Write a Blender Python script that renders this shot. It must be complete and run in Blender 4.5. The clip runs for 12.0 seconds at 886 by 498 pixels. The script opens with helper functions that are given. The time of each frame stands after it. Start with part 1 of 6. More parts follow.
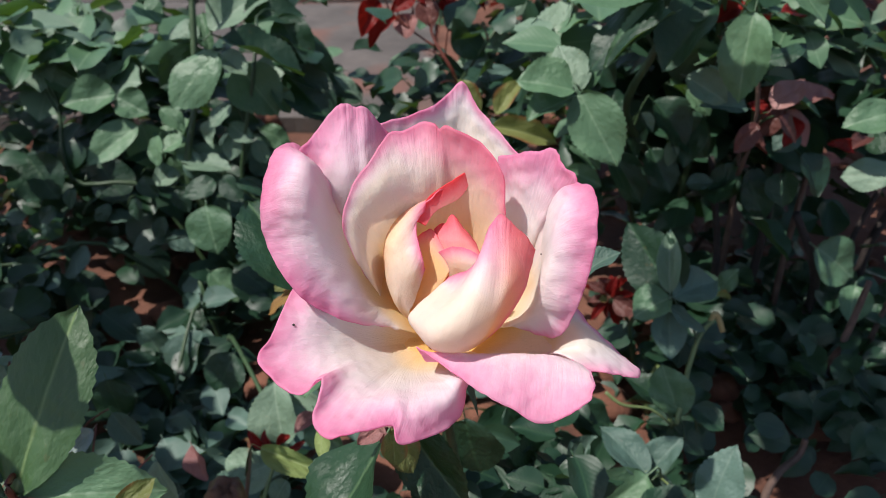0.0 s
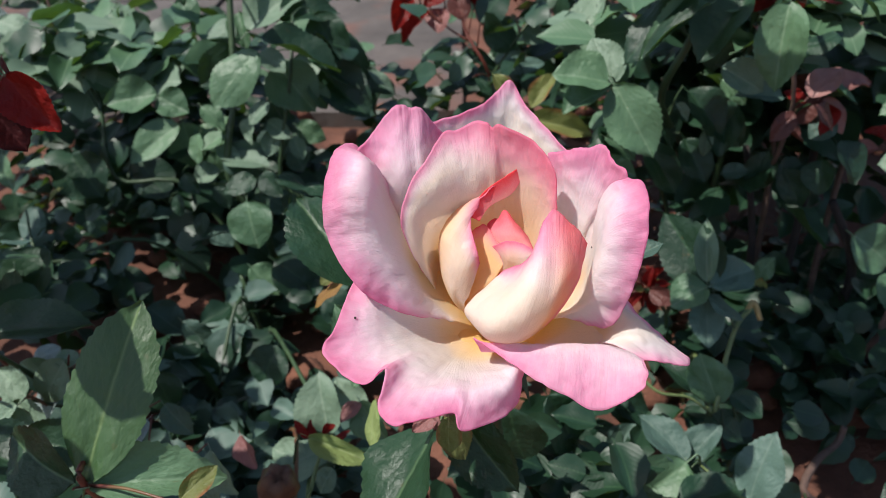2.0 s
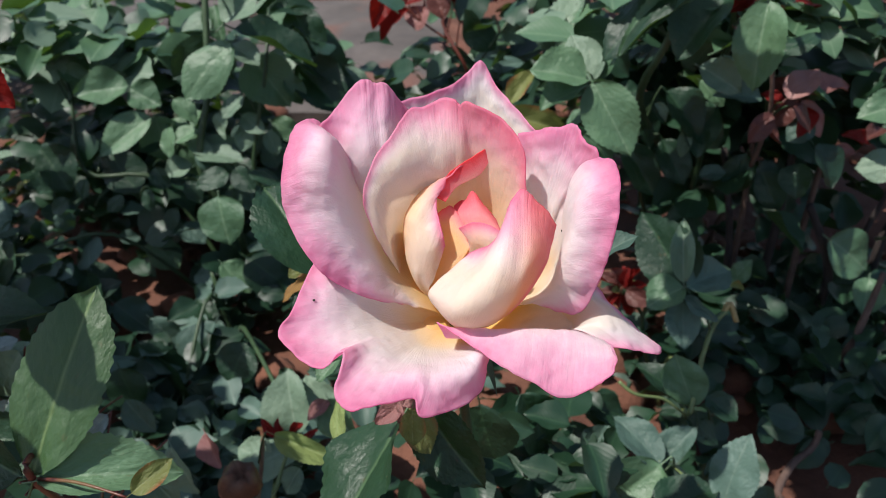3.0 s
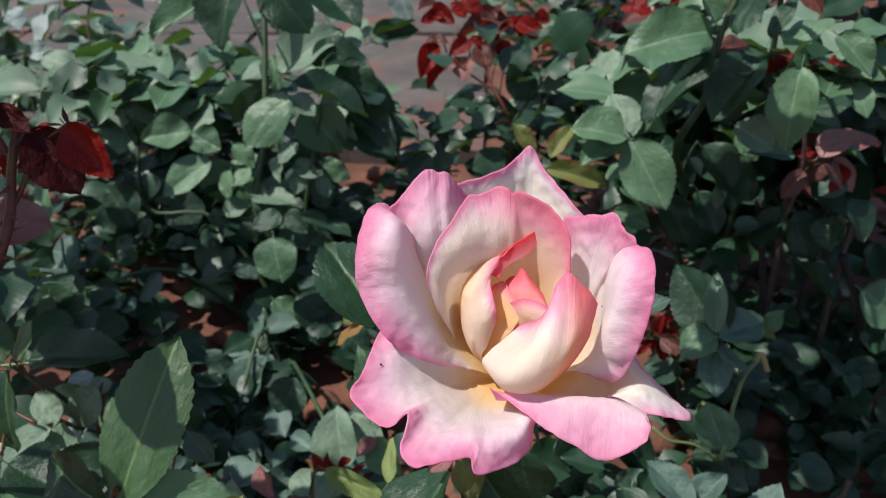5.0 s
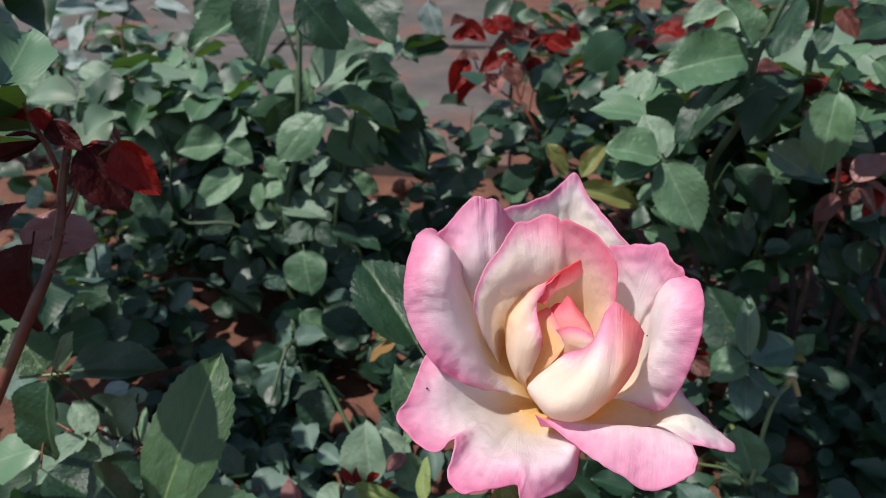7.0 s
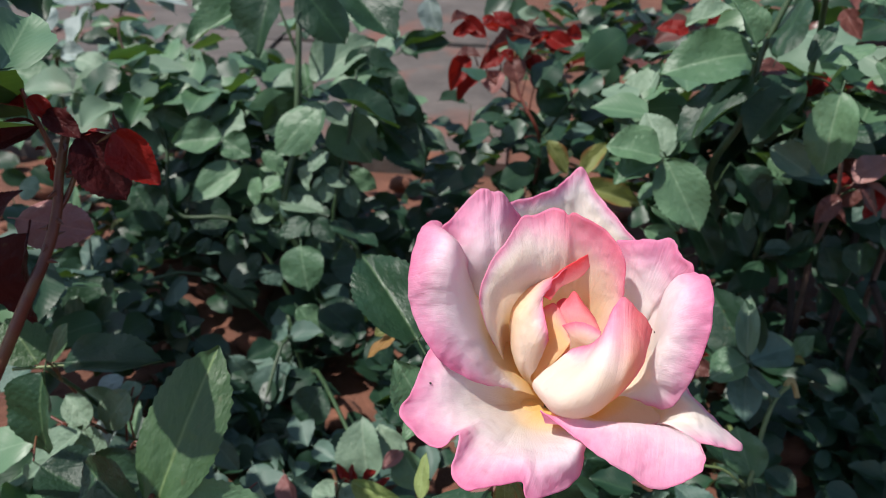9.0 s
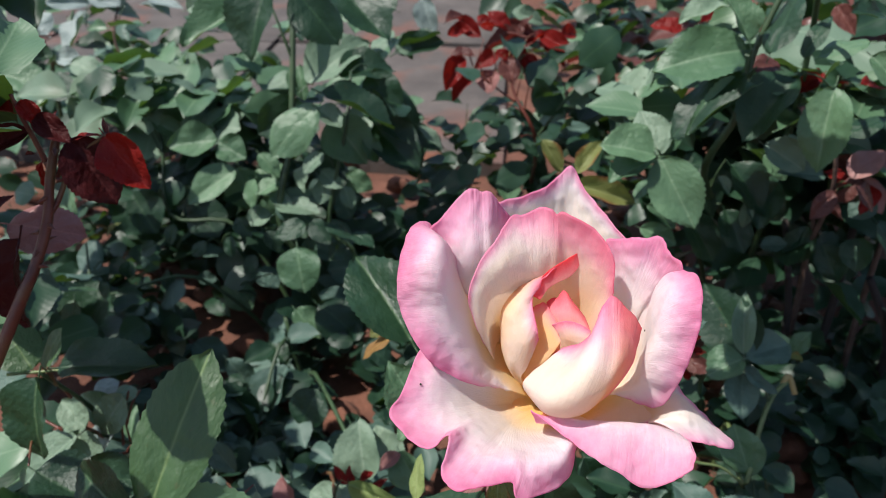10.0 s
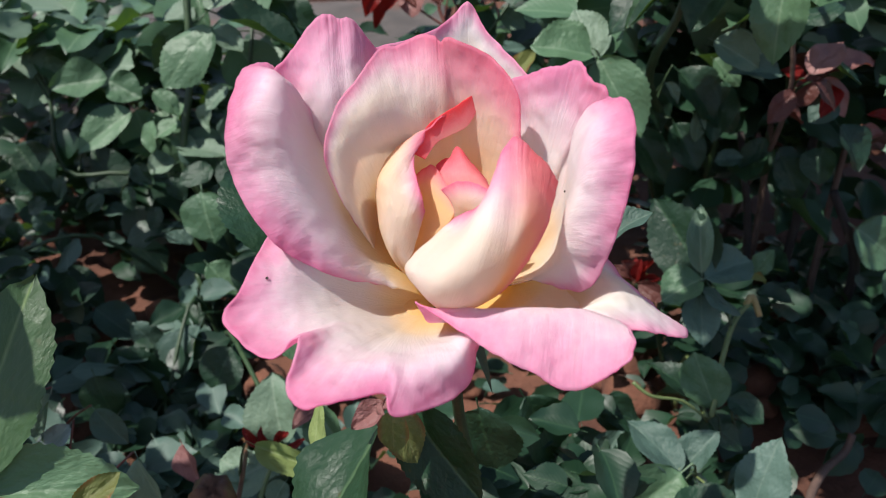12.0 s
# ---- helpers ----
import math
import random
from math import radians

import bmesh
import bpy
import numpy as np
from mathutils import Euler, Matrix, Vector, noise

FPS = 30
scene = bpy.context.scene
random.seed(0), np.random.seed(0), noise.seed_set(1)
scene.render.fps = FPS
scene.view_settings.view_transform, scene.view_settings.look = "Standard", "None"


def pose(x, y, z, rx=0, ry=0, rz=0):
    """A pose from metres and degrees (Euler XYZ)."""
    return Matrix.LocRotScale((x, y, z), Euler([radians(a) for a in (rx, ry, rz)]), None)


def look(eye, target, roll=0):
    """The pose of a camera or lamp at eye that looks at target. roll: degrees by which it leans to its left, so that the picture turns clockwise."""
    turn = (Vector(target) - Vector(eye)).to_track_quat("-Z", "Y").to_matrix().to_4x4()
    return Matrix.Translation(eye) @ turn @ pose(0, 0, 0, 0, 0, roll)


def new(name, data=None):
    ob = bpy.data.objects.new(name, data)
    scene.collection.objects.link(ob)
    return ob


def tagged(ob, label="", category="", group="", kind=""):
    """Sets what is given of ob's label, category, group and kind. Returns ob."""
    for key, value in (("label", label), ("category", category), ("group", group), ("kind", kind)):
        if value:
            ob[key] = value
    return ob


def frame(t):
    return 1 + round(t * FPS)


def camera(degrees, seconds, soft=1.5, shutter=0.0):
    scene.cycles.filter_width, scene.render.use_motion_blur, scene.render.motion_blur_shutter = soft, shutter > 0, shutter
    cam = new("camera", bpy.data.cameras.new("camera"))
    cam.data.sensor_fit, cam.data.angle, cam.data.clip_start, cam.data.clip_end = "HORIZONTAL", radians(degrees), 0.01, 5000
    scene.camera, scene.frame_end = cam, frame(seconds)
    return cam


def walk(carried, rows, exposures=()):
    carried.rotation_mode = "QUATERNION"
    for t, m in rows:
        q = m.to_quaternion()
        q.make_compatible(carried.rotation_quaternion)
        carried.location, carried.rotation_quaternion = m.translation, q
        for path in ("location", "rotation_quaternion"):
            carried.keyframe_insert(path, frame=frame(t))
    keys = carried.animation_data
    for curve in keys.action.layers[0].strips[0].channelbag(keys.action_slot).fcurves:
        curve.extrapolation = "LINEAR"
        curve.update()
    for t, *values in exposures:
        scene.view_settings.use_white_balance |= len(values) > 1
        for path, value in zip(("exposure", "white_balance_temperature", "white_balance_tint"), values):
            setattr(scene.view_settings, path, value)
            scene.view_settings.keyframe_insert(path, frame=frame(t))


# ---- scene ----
cam = camera(59.2, 12.0, soft=0.75)
cam.data.dof.use_dof = True
cam.data.dof.focus_distance = 0.29
cam.data.dof.aperture_fstop = 18
PATH = [
    (0, (0.002, 0.0049, 0.5437), (-0.001, 1.6822, -0.5465), -0.2),
    (0.5, (0.006, 0.0106, 0.5364), (-0.057, 1.663, -0.5876), -1.8),
    (1, (0.003, 0.0084, 0.5325), (-0.053, 1.6759, -0.5712), -1.0),
    (1.5, (-0.002, -0.0011, 0.5431), (-0.072, 1.6731, -0.5481), -1.2),
    (2, (-0.009, -0.0037, 0.5512), (-0.076, 1.6596, -0.5574), -2.1),
    (2.5, (-0.007, -0.0013, 0.5391), (-0.046, 1.6662, -0.5657), -1.7),
    (3, (-0.003, 0.0005, 0.536), (-0.023, 1.6778, -0.5533), -0.4),
    (3.2, (-0.005, -0.0012, 0.5411), (-0.006, 1.6805, -0.5404), 0.3),
    (4.8, (-0.01, -0.0196, 0.5721), (-0.114, 1.6744, -0.485), -0.7),
    (5, (-0.011, -0.0196, 0.5731), (-0.117, 1.6853, -0.4676), -0.8),
    (5.5, (-0.01, -0.0184, 0.577), (-0.129, 1.6954, -0.4471), -0.6),
    (6, (-0.013, -0.0193, 0.5771), (-0.137, 1.6944, -0.447), -0.5),
    (6.5, (-0.014, -0.0215, 0.5742), (-0.145, 1.6912, -0.4499), -0.6),
    (7, (-0.024, -0.0201, 0.5811), (-0.172, 1.6938, -0.439), -0.4),
    (9, (-0.029, -0.0174, 0.576), (-0.161, 1.6975, -0.4452), 0.6),
    (9.5, (-0.023, -0.0184, 0.577), (-0.155, 1.6988, -0.4403), 0.3),
    (10, (-0.024, -0.0164, 0.5759), (-0.159, 1.6985, -0.4452), -0.1),
    (10.5, (-0.031, -0.0149, 0.5668), (-0.169, 1.687, -0.4737), -0.0),
    (11, (-0.025, -0.0064, 0.5573), (-0.127, 1.6864, -0.5047), 0.3),
    (11.5, (-0.01, 0.015, 0.5252), (-0.069, 1.6935, -0.5601), -0.6),
    (12, (0.005, 0.0336, 0.4982), (-0.035, 1.7251, -0.5678), -1.6),
]
walk(cam, [(t, look(eye, target, roll)) for t, eye, target, roll in PATH], exposures=[(0, 0.34), (3.0, 0.29), (5.0, 0.24), (7.2, 0.26), (9.0, 0.42), (10.8, 0.42), (12.0, 0.34)])

# ---- world, sun, exposure ----
SUN_AT = Vector((-0.43, -0.18, 0.885)).normalized()
world = bpy.data.worlds.new("sky")
scene.world = world
world.use_nodes = True
wt = world.node_tree
sky = wt.nodes.new("ShaderNodeTexSky")
sky.sky_type = 'NISHITA'
sky.sun_disc = False
sky.sun_elevation = math.asin(SUN_AT.z)
sky.sun_rotation = math.atan2(SUN_AT.x, SUN_AT.y)
wt.links.new(sky.outputs["Color"], wt.nodes["Background"].inputs["Color"])
wt.nodes["Background"].inputs["Strength"].default_value = 0.115
sun = new("sun", bpy.data.lights.new("sun", 'SUN'))
sun.data.energy = 5.0
sun.data.angle = radians(0.55)
sun.data.color = (1.0, 0.955, 0.90)
sun.matrix_world = look(SUN_AT * 5, (0, 0, 0))


# ---- materials ----
def material(name):
    """A new node material: its tree, a helper that adds nodes, and its output node."""
    m = bpy.data.materials.new(name)
    m.use_nodes = True
    t = m.node_tree
    t.nodes.clear()
    out = t.nodes.new("ShaderNodeOutputMaterial")

    def add(kind, **values):
        n = t.nodes.new("ShaderNode" + kind)
        for k, v in values.items():
            n.inputs[k].default_value = v
        return n
    return m, t, add, out


def ramp(add, stops):
    n = add("ValToRGB")
    r = n.color_ramp
    while len(r.elements) < len(stops):
        r.elements.new(0.5)
    for e, (at, c) in zip(r.elements, stops):
        e.position, e.color = at, (*c, 1)
    return n


def math_node(t, add, op, a, b=None, clamp=False):
    n = add("Math")
    n.operation, n.use_clamp = op, clamp
    for i, v in enumerate((a, b)):
        if v is None:
            continue
        if isinstance(v, (int, float)):
            n.inputs[i].default_value = v
        else:
            t.links.new(v, n.inputs[i])
    return n.outputs[0]


def blend(t, add, fac, a, b, mode='MIX'):
    n = add("Mix")
    n.data_type, n.blend_type = 'RGBA', mode
    for slot, v in ((0, fac), (6, a), (7, b)):
        if isinstance(v, (int, float)):
            n.inputs[slot].default_value = v
        elif isinstance(v, tuple):
            n.inputs[slot].default_value = (*v, 1)
        else:
            t.links.new(v, n.inputs[slot])
    return n.outputs[2]


def leaf_material(name, dark, light, vein, rough=0.42, shine=0.25, glow=(0.10, 0.20, 0.02), rim=None, sheen=0.0, gloss=0.30):
    """Rose leaf: mottled blade, paler midrib and side veins, quilted relief, light that shines through."""
    m, t, add, out = material(name)
    uv = add("UVMap")
    uv.uv_map = "blade"
    sep = add("SeparateXYZ")
    t.links.new(uv.outputs[0], sep.inputs[0])
    u, v = sep.outputs[0], sep.outputs[1]
    side = math_node(t, add, 'ABSOLUTE', math_node(t, add, 'SUBTRACT', u, 0.5))
    obj = add("ObjectInfo")
    isle = add("NewGeometry")
    chance = math_node(t, add, 'ADD', math_node(t, add, 'MULTIPLY', obj.outputs["Random"], 0.6), math_node(t, add, 'MULTIPLY', isle.outputs["Random Per Island"], 0.4))
    geo = add("TexCoord")
    shift = add("VectorMath")
    shift.operation = 'ADD'
    t.links.new(geo.outputs["Object"], shift.inputs[0])
    t.links.new(obj.outputs["Location"], shift.inputs[1])
    big = add("TexNoise", Scale=3.0, Detail=3.0)
    fine = add("TexNoise", Scale=26.0, Detail=4.0, Roughness=0.65)
    for n in (big, fine):
        t.links.new(shift.outputs[0], n.inputs["Vector"])
    # side veins run forward from the midrib
    lat = math_node(t, add, 'SUBTRACT', math_node(t, add, 'MULTIPLY', v, 9.0), math_node(t, add, 'MULTIPLY', side, 9.0))
    lat = math_node(t, add, 'ADD', lat, math_node(t, add, 'MULTIPLY', fine.outputs[0], 0.35))
    wav = math_node(t, add, 'ABSOLUTE', math_node(t, add, 'SINE', math_node(t, add, 'MULTIPLY', lat, math.pi)))
    latvein = math_node(t, add, 'SUBTRACT', 1.0, math_node(t, add, 'MULTIPLY', wav, 6.0), True)
    mid = math_node(t, add, 'SUBTRACT', 1.0, math_node(t, add, 'MULTIPLY', side, 34.0), True)
    veins = math_node(t, add, 'ADD', math_node(t, add, 'MULTIPLY', latvein, 0.16), math_node(t, add, 'MULTIPLY', mid, 0.8), True)
    mott = math_node(t, add, 'ADD', math_node(t, add, 'MULTIPLY', big.outputs[0], 0.7), math_node(t, add, 'MULTIPLY', fine.outputs[0], 0.4))
    mott = math_node(t, add, 'ADD', mott, math_node(t, add, 'MULTIPLY', math_node(t, add, 'SUBTRACT', chance, 0.5), 0.9))
    mott = math_node(t, add, 'SUBTRACT', mott, 0.05, True)
    col = blend(t, add, mott, dark, light)
    if rim:
        edge = math_node(t, add, 'MULTIPLY', math_node(t, add, 'SUBTRACT', side, 0.32), 5.0, True)
        col = blend(t, add, edge, col, rim)
    col = blend(t, add, math_node(t, add, 'MULTIPLY', veins, 0.75), col, vein)
    # small blemishes
    spot = add("TexNoise", Scale=9.0, Detail=2.0)
    t.links.new(shift.outputs[0], spot.inputs["Vector"])
    spots = math_node(t, add, 'MULTIPLY', math_node(t, add, 'SUBTRACT', spot.outputs[0], 0.70), 9.0, True)
    col = blend(t, add, math_node(t, add, 'MULTIPLY', spots, 0.6), col, (0.10, 0.075, 0.03))
    hgt = math_node(t, add, 'ADD', math_node(t, add, 'MULTIPLY', wav, 0.035), math_node(t, add, 'MULTIPLY', fine.outputs[0], 0.28))
    hgt = math_node(t, add, 'ADD', hgt, math_node(t, add, 'MULTIPLY', big.outputs[0], 2.2))
    bump = add("Bump", Strength=0.55, Distance=0.0030)
    t.links.new(hgt, bump.inputs["Height"])
    bs = add("BsdfPrincipled", Roughness=rough)
    bs.inputs["Specular IOR Level"].default_value = gloss
    bs.inputs["Sheen Weight"].default_value = sheen
    t.links.new(col, bs.inputs["Base Color"])
    rr = math_node(t, add, 'ADD', rough - 0.13, math_node(t, add, 'MULTIPLY', fine.outputs[0], 0.25))
    t.links.new(rr, bs.inputs["Roughness"])
    t.links.new(bump.outputs[0], bs.inputs["Normal"])
    tr = add("BsdfTranslucent")
    tr.inputs["Color"].default_value = (*glow, 1)
    t.links.new(bump.outputs[0], tr.inputs["Normal"])
    mx = add("MixShader", Fac=shine)
    t.links.new(bs.outputs[0], mx.inputs[1])
    t.links.new(tr.outputs[0], mx.inputs[2])
    t.links.new(mx.outputs[0], out.inputs[0])
    return m


LEAF = {
    "g": leaf_material("leaf_green", (0.034, 0.086, 0.044), (0.118, 0.212, 0.116), (0.18, 0.27, 0.166), rough=0.45, shine=0.2, gloss=0.5),
    "n": leaf_material("leaf_fresh", (0.018, 0.050, 0.018), (0.058, 0.118, 0.042), (0.17, 0.24, 0.092), rough=0.46, shine=0.2, gloss=0.5),
    # h: dark glossy green, darkened further for the shade cast by the bloom
    "h": leaf_material("leaf_glossy_shaded", (0.005, 0.019, 0.009), (0.016, 0.046, 0.021), (0.09, 0.15, 0.07), rough=0.40, shine=0.12, gloss=0.35),
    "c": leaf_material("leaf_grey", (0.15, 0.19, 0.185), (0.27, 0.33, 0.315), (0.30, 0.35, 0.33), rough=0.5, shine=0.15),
    "o": leaf_material("leaf_yellowed", (0.18, 0.09, 0.03), (0.32, 0.19, 0.06), (0.5, 0.33, 0.1), rough=0.6, shine=0.3, glow=(0.5, 0.25, 0.04)),
    "w": leaf_material("leaf_wine", (0.026, 0.005, 0.006), (0.075, 0.012, 0.012), (0.08, 0.02, 0.02), rough=0.45, shine=0.15, glow=(0.12, 0.015, 0.012), gloss=0.15),
    # d: near-black green; shade between the leaves is partly put into this colour
    "d": leaf_material("leaf_dark_shaded", (0.006, 0.022, 0.012), (0.020, 0.056, 0.029), (0.04, 0.09, 0.041), rough=0.46, shine=0.14, gloss=0.45),
    "b": leaf_material("leaf_bluish", (0.034, 0.070, 0.055), (0.088, 0.150, 0.120), (0.13, 0.19, 0.147), rough=0.55, shine=0.14, gloss=0.4),
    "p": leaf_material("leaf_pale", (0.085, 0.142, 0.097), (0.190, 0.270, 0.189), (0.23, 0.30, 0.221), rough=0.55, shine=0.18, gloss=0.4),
    "y": leaf_material("leaf_young", (0.10, 0.12, 0.040), (0.20, 0.22, 0.075), (0.26, 0.28, 0.13), shine=0.32, glow=(0.25, 0.28, 0.05), rim=(0.26, 0.06, 0.03)),
    "l": leaf_material("leaf_lime", (0.16, 0.22, 0.075), (0.27, 0.34, 0.125), (0.33, 0.38, 0.19), rough=0.5, shine=0.3, glow=(0.28, 0.36, 0.08)),
    "r": leaf_material("leaf_red", (0.075, 0.005, 0.006), (0.20, 0.012, 0.009), (0.20, 0.025, 0.02), rough=0.40, shine=0.3, glow=(0.42, 0.02, 0.010), gloss=0.22),
    "m": leaf_material("leaf_maroon", (0.060, 0.022, 0.020), (0.150, 0.062, 0.052), (0.18, 0.07, 0.06), rough=0.34, shine=0.22, glow=(0.28, 0.03, 0.02)),
    "k": leaf_material("leaf_pinkish", (0.20, 0.085, 0.085), (0.34, 0.18, 0.16), (0.36, 0.17, 0.15), rough=0.42, shine=0.22, glow=(0.35, 0.10, 0.06)),
}


def petal_material():
    """Rose petal: yellow at the base, cream, then pink towards the rim; fine lengthwise veins; light shines through."""
    m, t, add, out = material("petal")
    uv = add("UVMap")
    uv.uv_map = "blade"
    sep = add("SeparateXYZ")
    t.links.new(uv.outputs[0], sep.inputs[0])
    edge = add("Attribute")
    edge.attribute_name = "edge"      # 0 at the rim, 1 far inside
    blush = add("Attribute")
    blush.attribute_name = "blush"    # how much coral this petal carries
    geo = add("TexCoord")
    cloud = add("TexNoise", Scale=55.0, Detail=4.0, Roughness=0.6)
    t.links.new(geo.outputs["Object"], cloud.inputs["Vector"])
    stretch = add("Mapping")
    stretch.inputs["Scale"].default_value = (46, 2.6, 1)
    t.links.new(uv.outputs[0], stretch.inputs["Vector"])
    vein = add("TexNoise", Scale=1.0, Detail=6.0, Roughness=0.68)
    t.links.new(stretch.outputs[0], vein.inputs["Vector"])
    patch = add("TexNoise", Scale=20.0, Detail=4.0)
    t.links.new(geo.outputs["Object"], patch.inputs["Vector"])
    speck = add("TexNoise", Scale=230.0, Detail=3.0, Roughness=0.7)
    t.links.new(geo.outputs["Object"], speck.inputs["Vector"])
    wob = math_node(t, add, 'ADD', math_node(t, add, 'MULTIPLY', math_node(t, add, 'SUBTRACT', cloud.outputs[0], 0.5), 0.30),
                    math_node(t, add, 'MULTIPLY', math_node(t, add, 'SUBTRACT', vein.outputs[0], 0.5), 0.16))
    wob = math_node(t, add, 'ADD', wob, math_node(t, add, 'MULTIPLY', math_node(t, add, 'SUBTRACT', patch.outputs[0], 0.5), 0.8))
    wob = math_node(t, add, 'ADD', wob, math_node(t, add, 'MULTIPLY', math_node(t, add, 'SUBTRACT', speck.outputs[0], 0.5), 0.22))
    e = math_node(t, add, 'ADD', math_node(t, add, 'MULTIPLY', edge.outputs["Fac"], 0.8), 0.2)
    e = math_node(t, add, 'ADD', e, math_node(t, add, 'MULTIPLY', wob, 0.75))
    pale = ramp(add, [(0.0, (0.80, 0.22, 0.44)), (0.18, (0.85, 0.34, 0.54)), (0.36, (0.90, 0.54, 0.69)), (0.54, (0.92, 0.765, 0.815)), (0.74, (0.93, 0.87, 0.865)), (1.0, (0.93, 0.875, 0.815))])
    coral = ramp(add, [(0.0, (0.90, 0.13, 0.15)), (0.20, (0.92, 0.30, 0.33)), (0.40, (0.93, 0.46, 0.44)), (0.65, (0.93, 0.62, 0.42)), (1.0, (0.93, 0.68, 0.33))])
    for n in (pale, coral):
        t.links.new(e, n.inputs[0])
    col = blend(t, add, blush.outputs["Fac"], pale.outputs[0], coral.outputs[0])
    heart = add("Attribute")
    heart.attribute_name = "heart"    # yellow towards the foot
    base = math_node(t, add, 'ADD', heart.outputs["Fac"], math_node(t, add, 'MULTIPLY', math_node(t, add, 'SUBTRACT', cloud.outputs[0], 0.5), 0.5), True)
    base = math_node(t, add, 'MULTIPLY', base, math_node(t, add, 'MULTIPLY', heart.outputs["Fac"], 3.0, True))
    col = blend(t, add, base, col, (0.92, 0.68, 0.24))
    fine = add("TexNoise", Scale=420.0, Detail=3.0)
    t.links.new(geo.outputs["Object"], fine.inputs["Vector"])
    crease = add("Mapping")
    crease.inputs["Scale"].default_value = (120, 9, 1)
    t.links.new(uv.outputs[0], crease.inputs["Vector"])
    wrinkle = add("TexNoise", Scale=1.0, Detail=4.0, Roughness=0.6, Distortion=0.6)
    t.links.new(crease.outputs[0], wrinkle.inputs["Vector"])
    hgt = math_node(t, add, 'ADD', math_node(t, add, 'MULTIPLY', vein.outputs[0], 0.6), math_node(t, add, 'MULTIPLY', wrinkle.outputs[0], 0.34))
    hgt = math_node(t, add, 'ADD', math_node(t, add, 'MULTIPLY', hgt, 1.0), math_node(t, add, 'MULTIPLY', fine.outputs[0], 0.34))
    hgt = math_node(t, add, 'ADD', hgt, math_node(t, add, 'MULTIPLY', cloud.outputs[0], 0.30))
    bump = add("Bump", Strength=0.42, Distance=0.0012)
    t.links.new(hgt, bump.inputs["Height"])
    bs = add("BsdfPrincipled", Roughness=0.55)
    bs.inputs["Specular IOR Level"].default_value = 0.25
    bs.inputs["Sheen Weight"].default_value = 0.15
    t.links.new(col, bs.inputs["Base Color"])
    t.links.new(bump.outputs[0], bs.inputs["Normal"])
    tr = add("BsdfTranslucent")
    glow = add("Gamma", Gamma=1.25)
    t.links.new(col, glow.inputs["Color"])
    t.links.new(glow.outputs[0], tr.inputs["Color"])
    t.links.new(bump.outputs[0], tr.inputs["Normal"])
    mx = add("MixShader", Fac=0.6)
    t.links.new(bs.outputs[0], mx.inputs[1])
    t.links.new(tr.outputs[0], mx.inputs[2])
    t.links.new(mx.outputs[0], out.inputs[0])
    return m


def mottled(name, dark, light, scale, rough=0.8, bump=0.5, dist=0.002, third=None, fine=6.0):
    """Stone, soil, bark: two scales of mottling with relief."""
    m, t, add, out = material(name)
    geo = add("TexCoord")
    a = add("TexNoise", Scale=scale, Detail=5.0, Roughness=0.6)
    b = add("TexNoise", Scale=scale * fine, Detail=4.0, Roughness=0.7)
    for n in (a, b):
        t.links.new(geo.outputs["Object"], n.inputs["Vector"])
    r1 = ramp(add, [(0.32, dark), (0.68, light)])
    t.links.new(a.outputs[0], r1.inputs[0])
    col = blend(t, add, math_node(t, add, 'MULTIPLY', b.outputs[0], 0.7), r1.outputs[0], dark)
    if third:
        c = add("TexNoise", Scale=scale * 0.55, Detail=3.0)
        t.links.new(geo.outputs["Object"], c.inputs["Vector"])
        col = blend(t, add, math_node(t, add, 'MULTIPLY', math_node(t, add, 'SUBTRACT', c.outputs[0], 0.52), 7.0, True), col, third)
    bs = add("BsdfPrincipled", Roughness=rough)
    t.links.new(col, bs.inputs["Base Color"])
    bp = add("Bump", Strength=bump, Distance=dist)
    t.links.new(math_node(t, add, 'ADD', a.outputs[0], math_node(t, add, 'MULTIPLY', b.outputs[0], 0.6)), bp.inputs["Height"])
    t.links.new(bp.outputs[0], bs.inputs["Normal"])
    t.links.new(bs.outputs[0], out.inputs[0])
    return m


PETAL = petal_material()
SOIL = mottled("red_soil", (0.065, 0.025, 0.015), (0.185, 0.075, 0.046), 14.0, rough=0.95, bump=0.9, dist=0.006)
CLOD = mottled("soil_clod", (0.085, 0.032, 0.019), (0.23, 0.095, 0.057), 40.0, rough=0.95, bump=0.9, dist=0.003)
SLAB = mottled("worn_slab", (0.052, 0.044, 0.040), (0.122, 0.102, 0.092), 9.0, rough=0.9, bump=0.7, dist=0.003, third=(0.125, 0.058, 0.043))
CANE = mottled("green_cane", (0.018, 0.040, 0.016), (0.050, 0.090, 0.034), 40.0, rough=0.5, bump=0.3)
REDCANE = mottled("red_cane", (0.075, 0.017, 0.012), (0.165, 0.046, 0.028), 40.0, rough=0.42, bump=0.25, third=(0.14, 0.085, 0.035))
OLDBARK = mottled("old_dark_bark", (0.016, 0.011, 0.010), (0.046, 0.032, 0.027), 60.0, rough=0.9, bump=0.9)
BARK = mottled("brown_bark", (0.055, 0.032, 0.024), (0.14, 0.085, 0.065), 50.0, rough=0.85, bump=0.8)
PALECANE = mottled("pale_green_stalk", (0.09, 0.13, 0.045), (0.18, 0.22, 0.08), 50.0, rough=0.5, bump=0.2)
BUD = mottled("withered_bud", (0.045, 0.016, 0.009), (0.16, 0.066, 0.026), 60.0, rough=0.6, bump=0.6, third=(0.14, 0.13, 0.04))
DRY = mottled("dry_tip", (0.28, 0.20, 0.08), (0.45, 0.36, 0.16), 60.0, rough=0.8, bump=0.5)
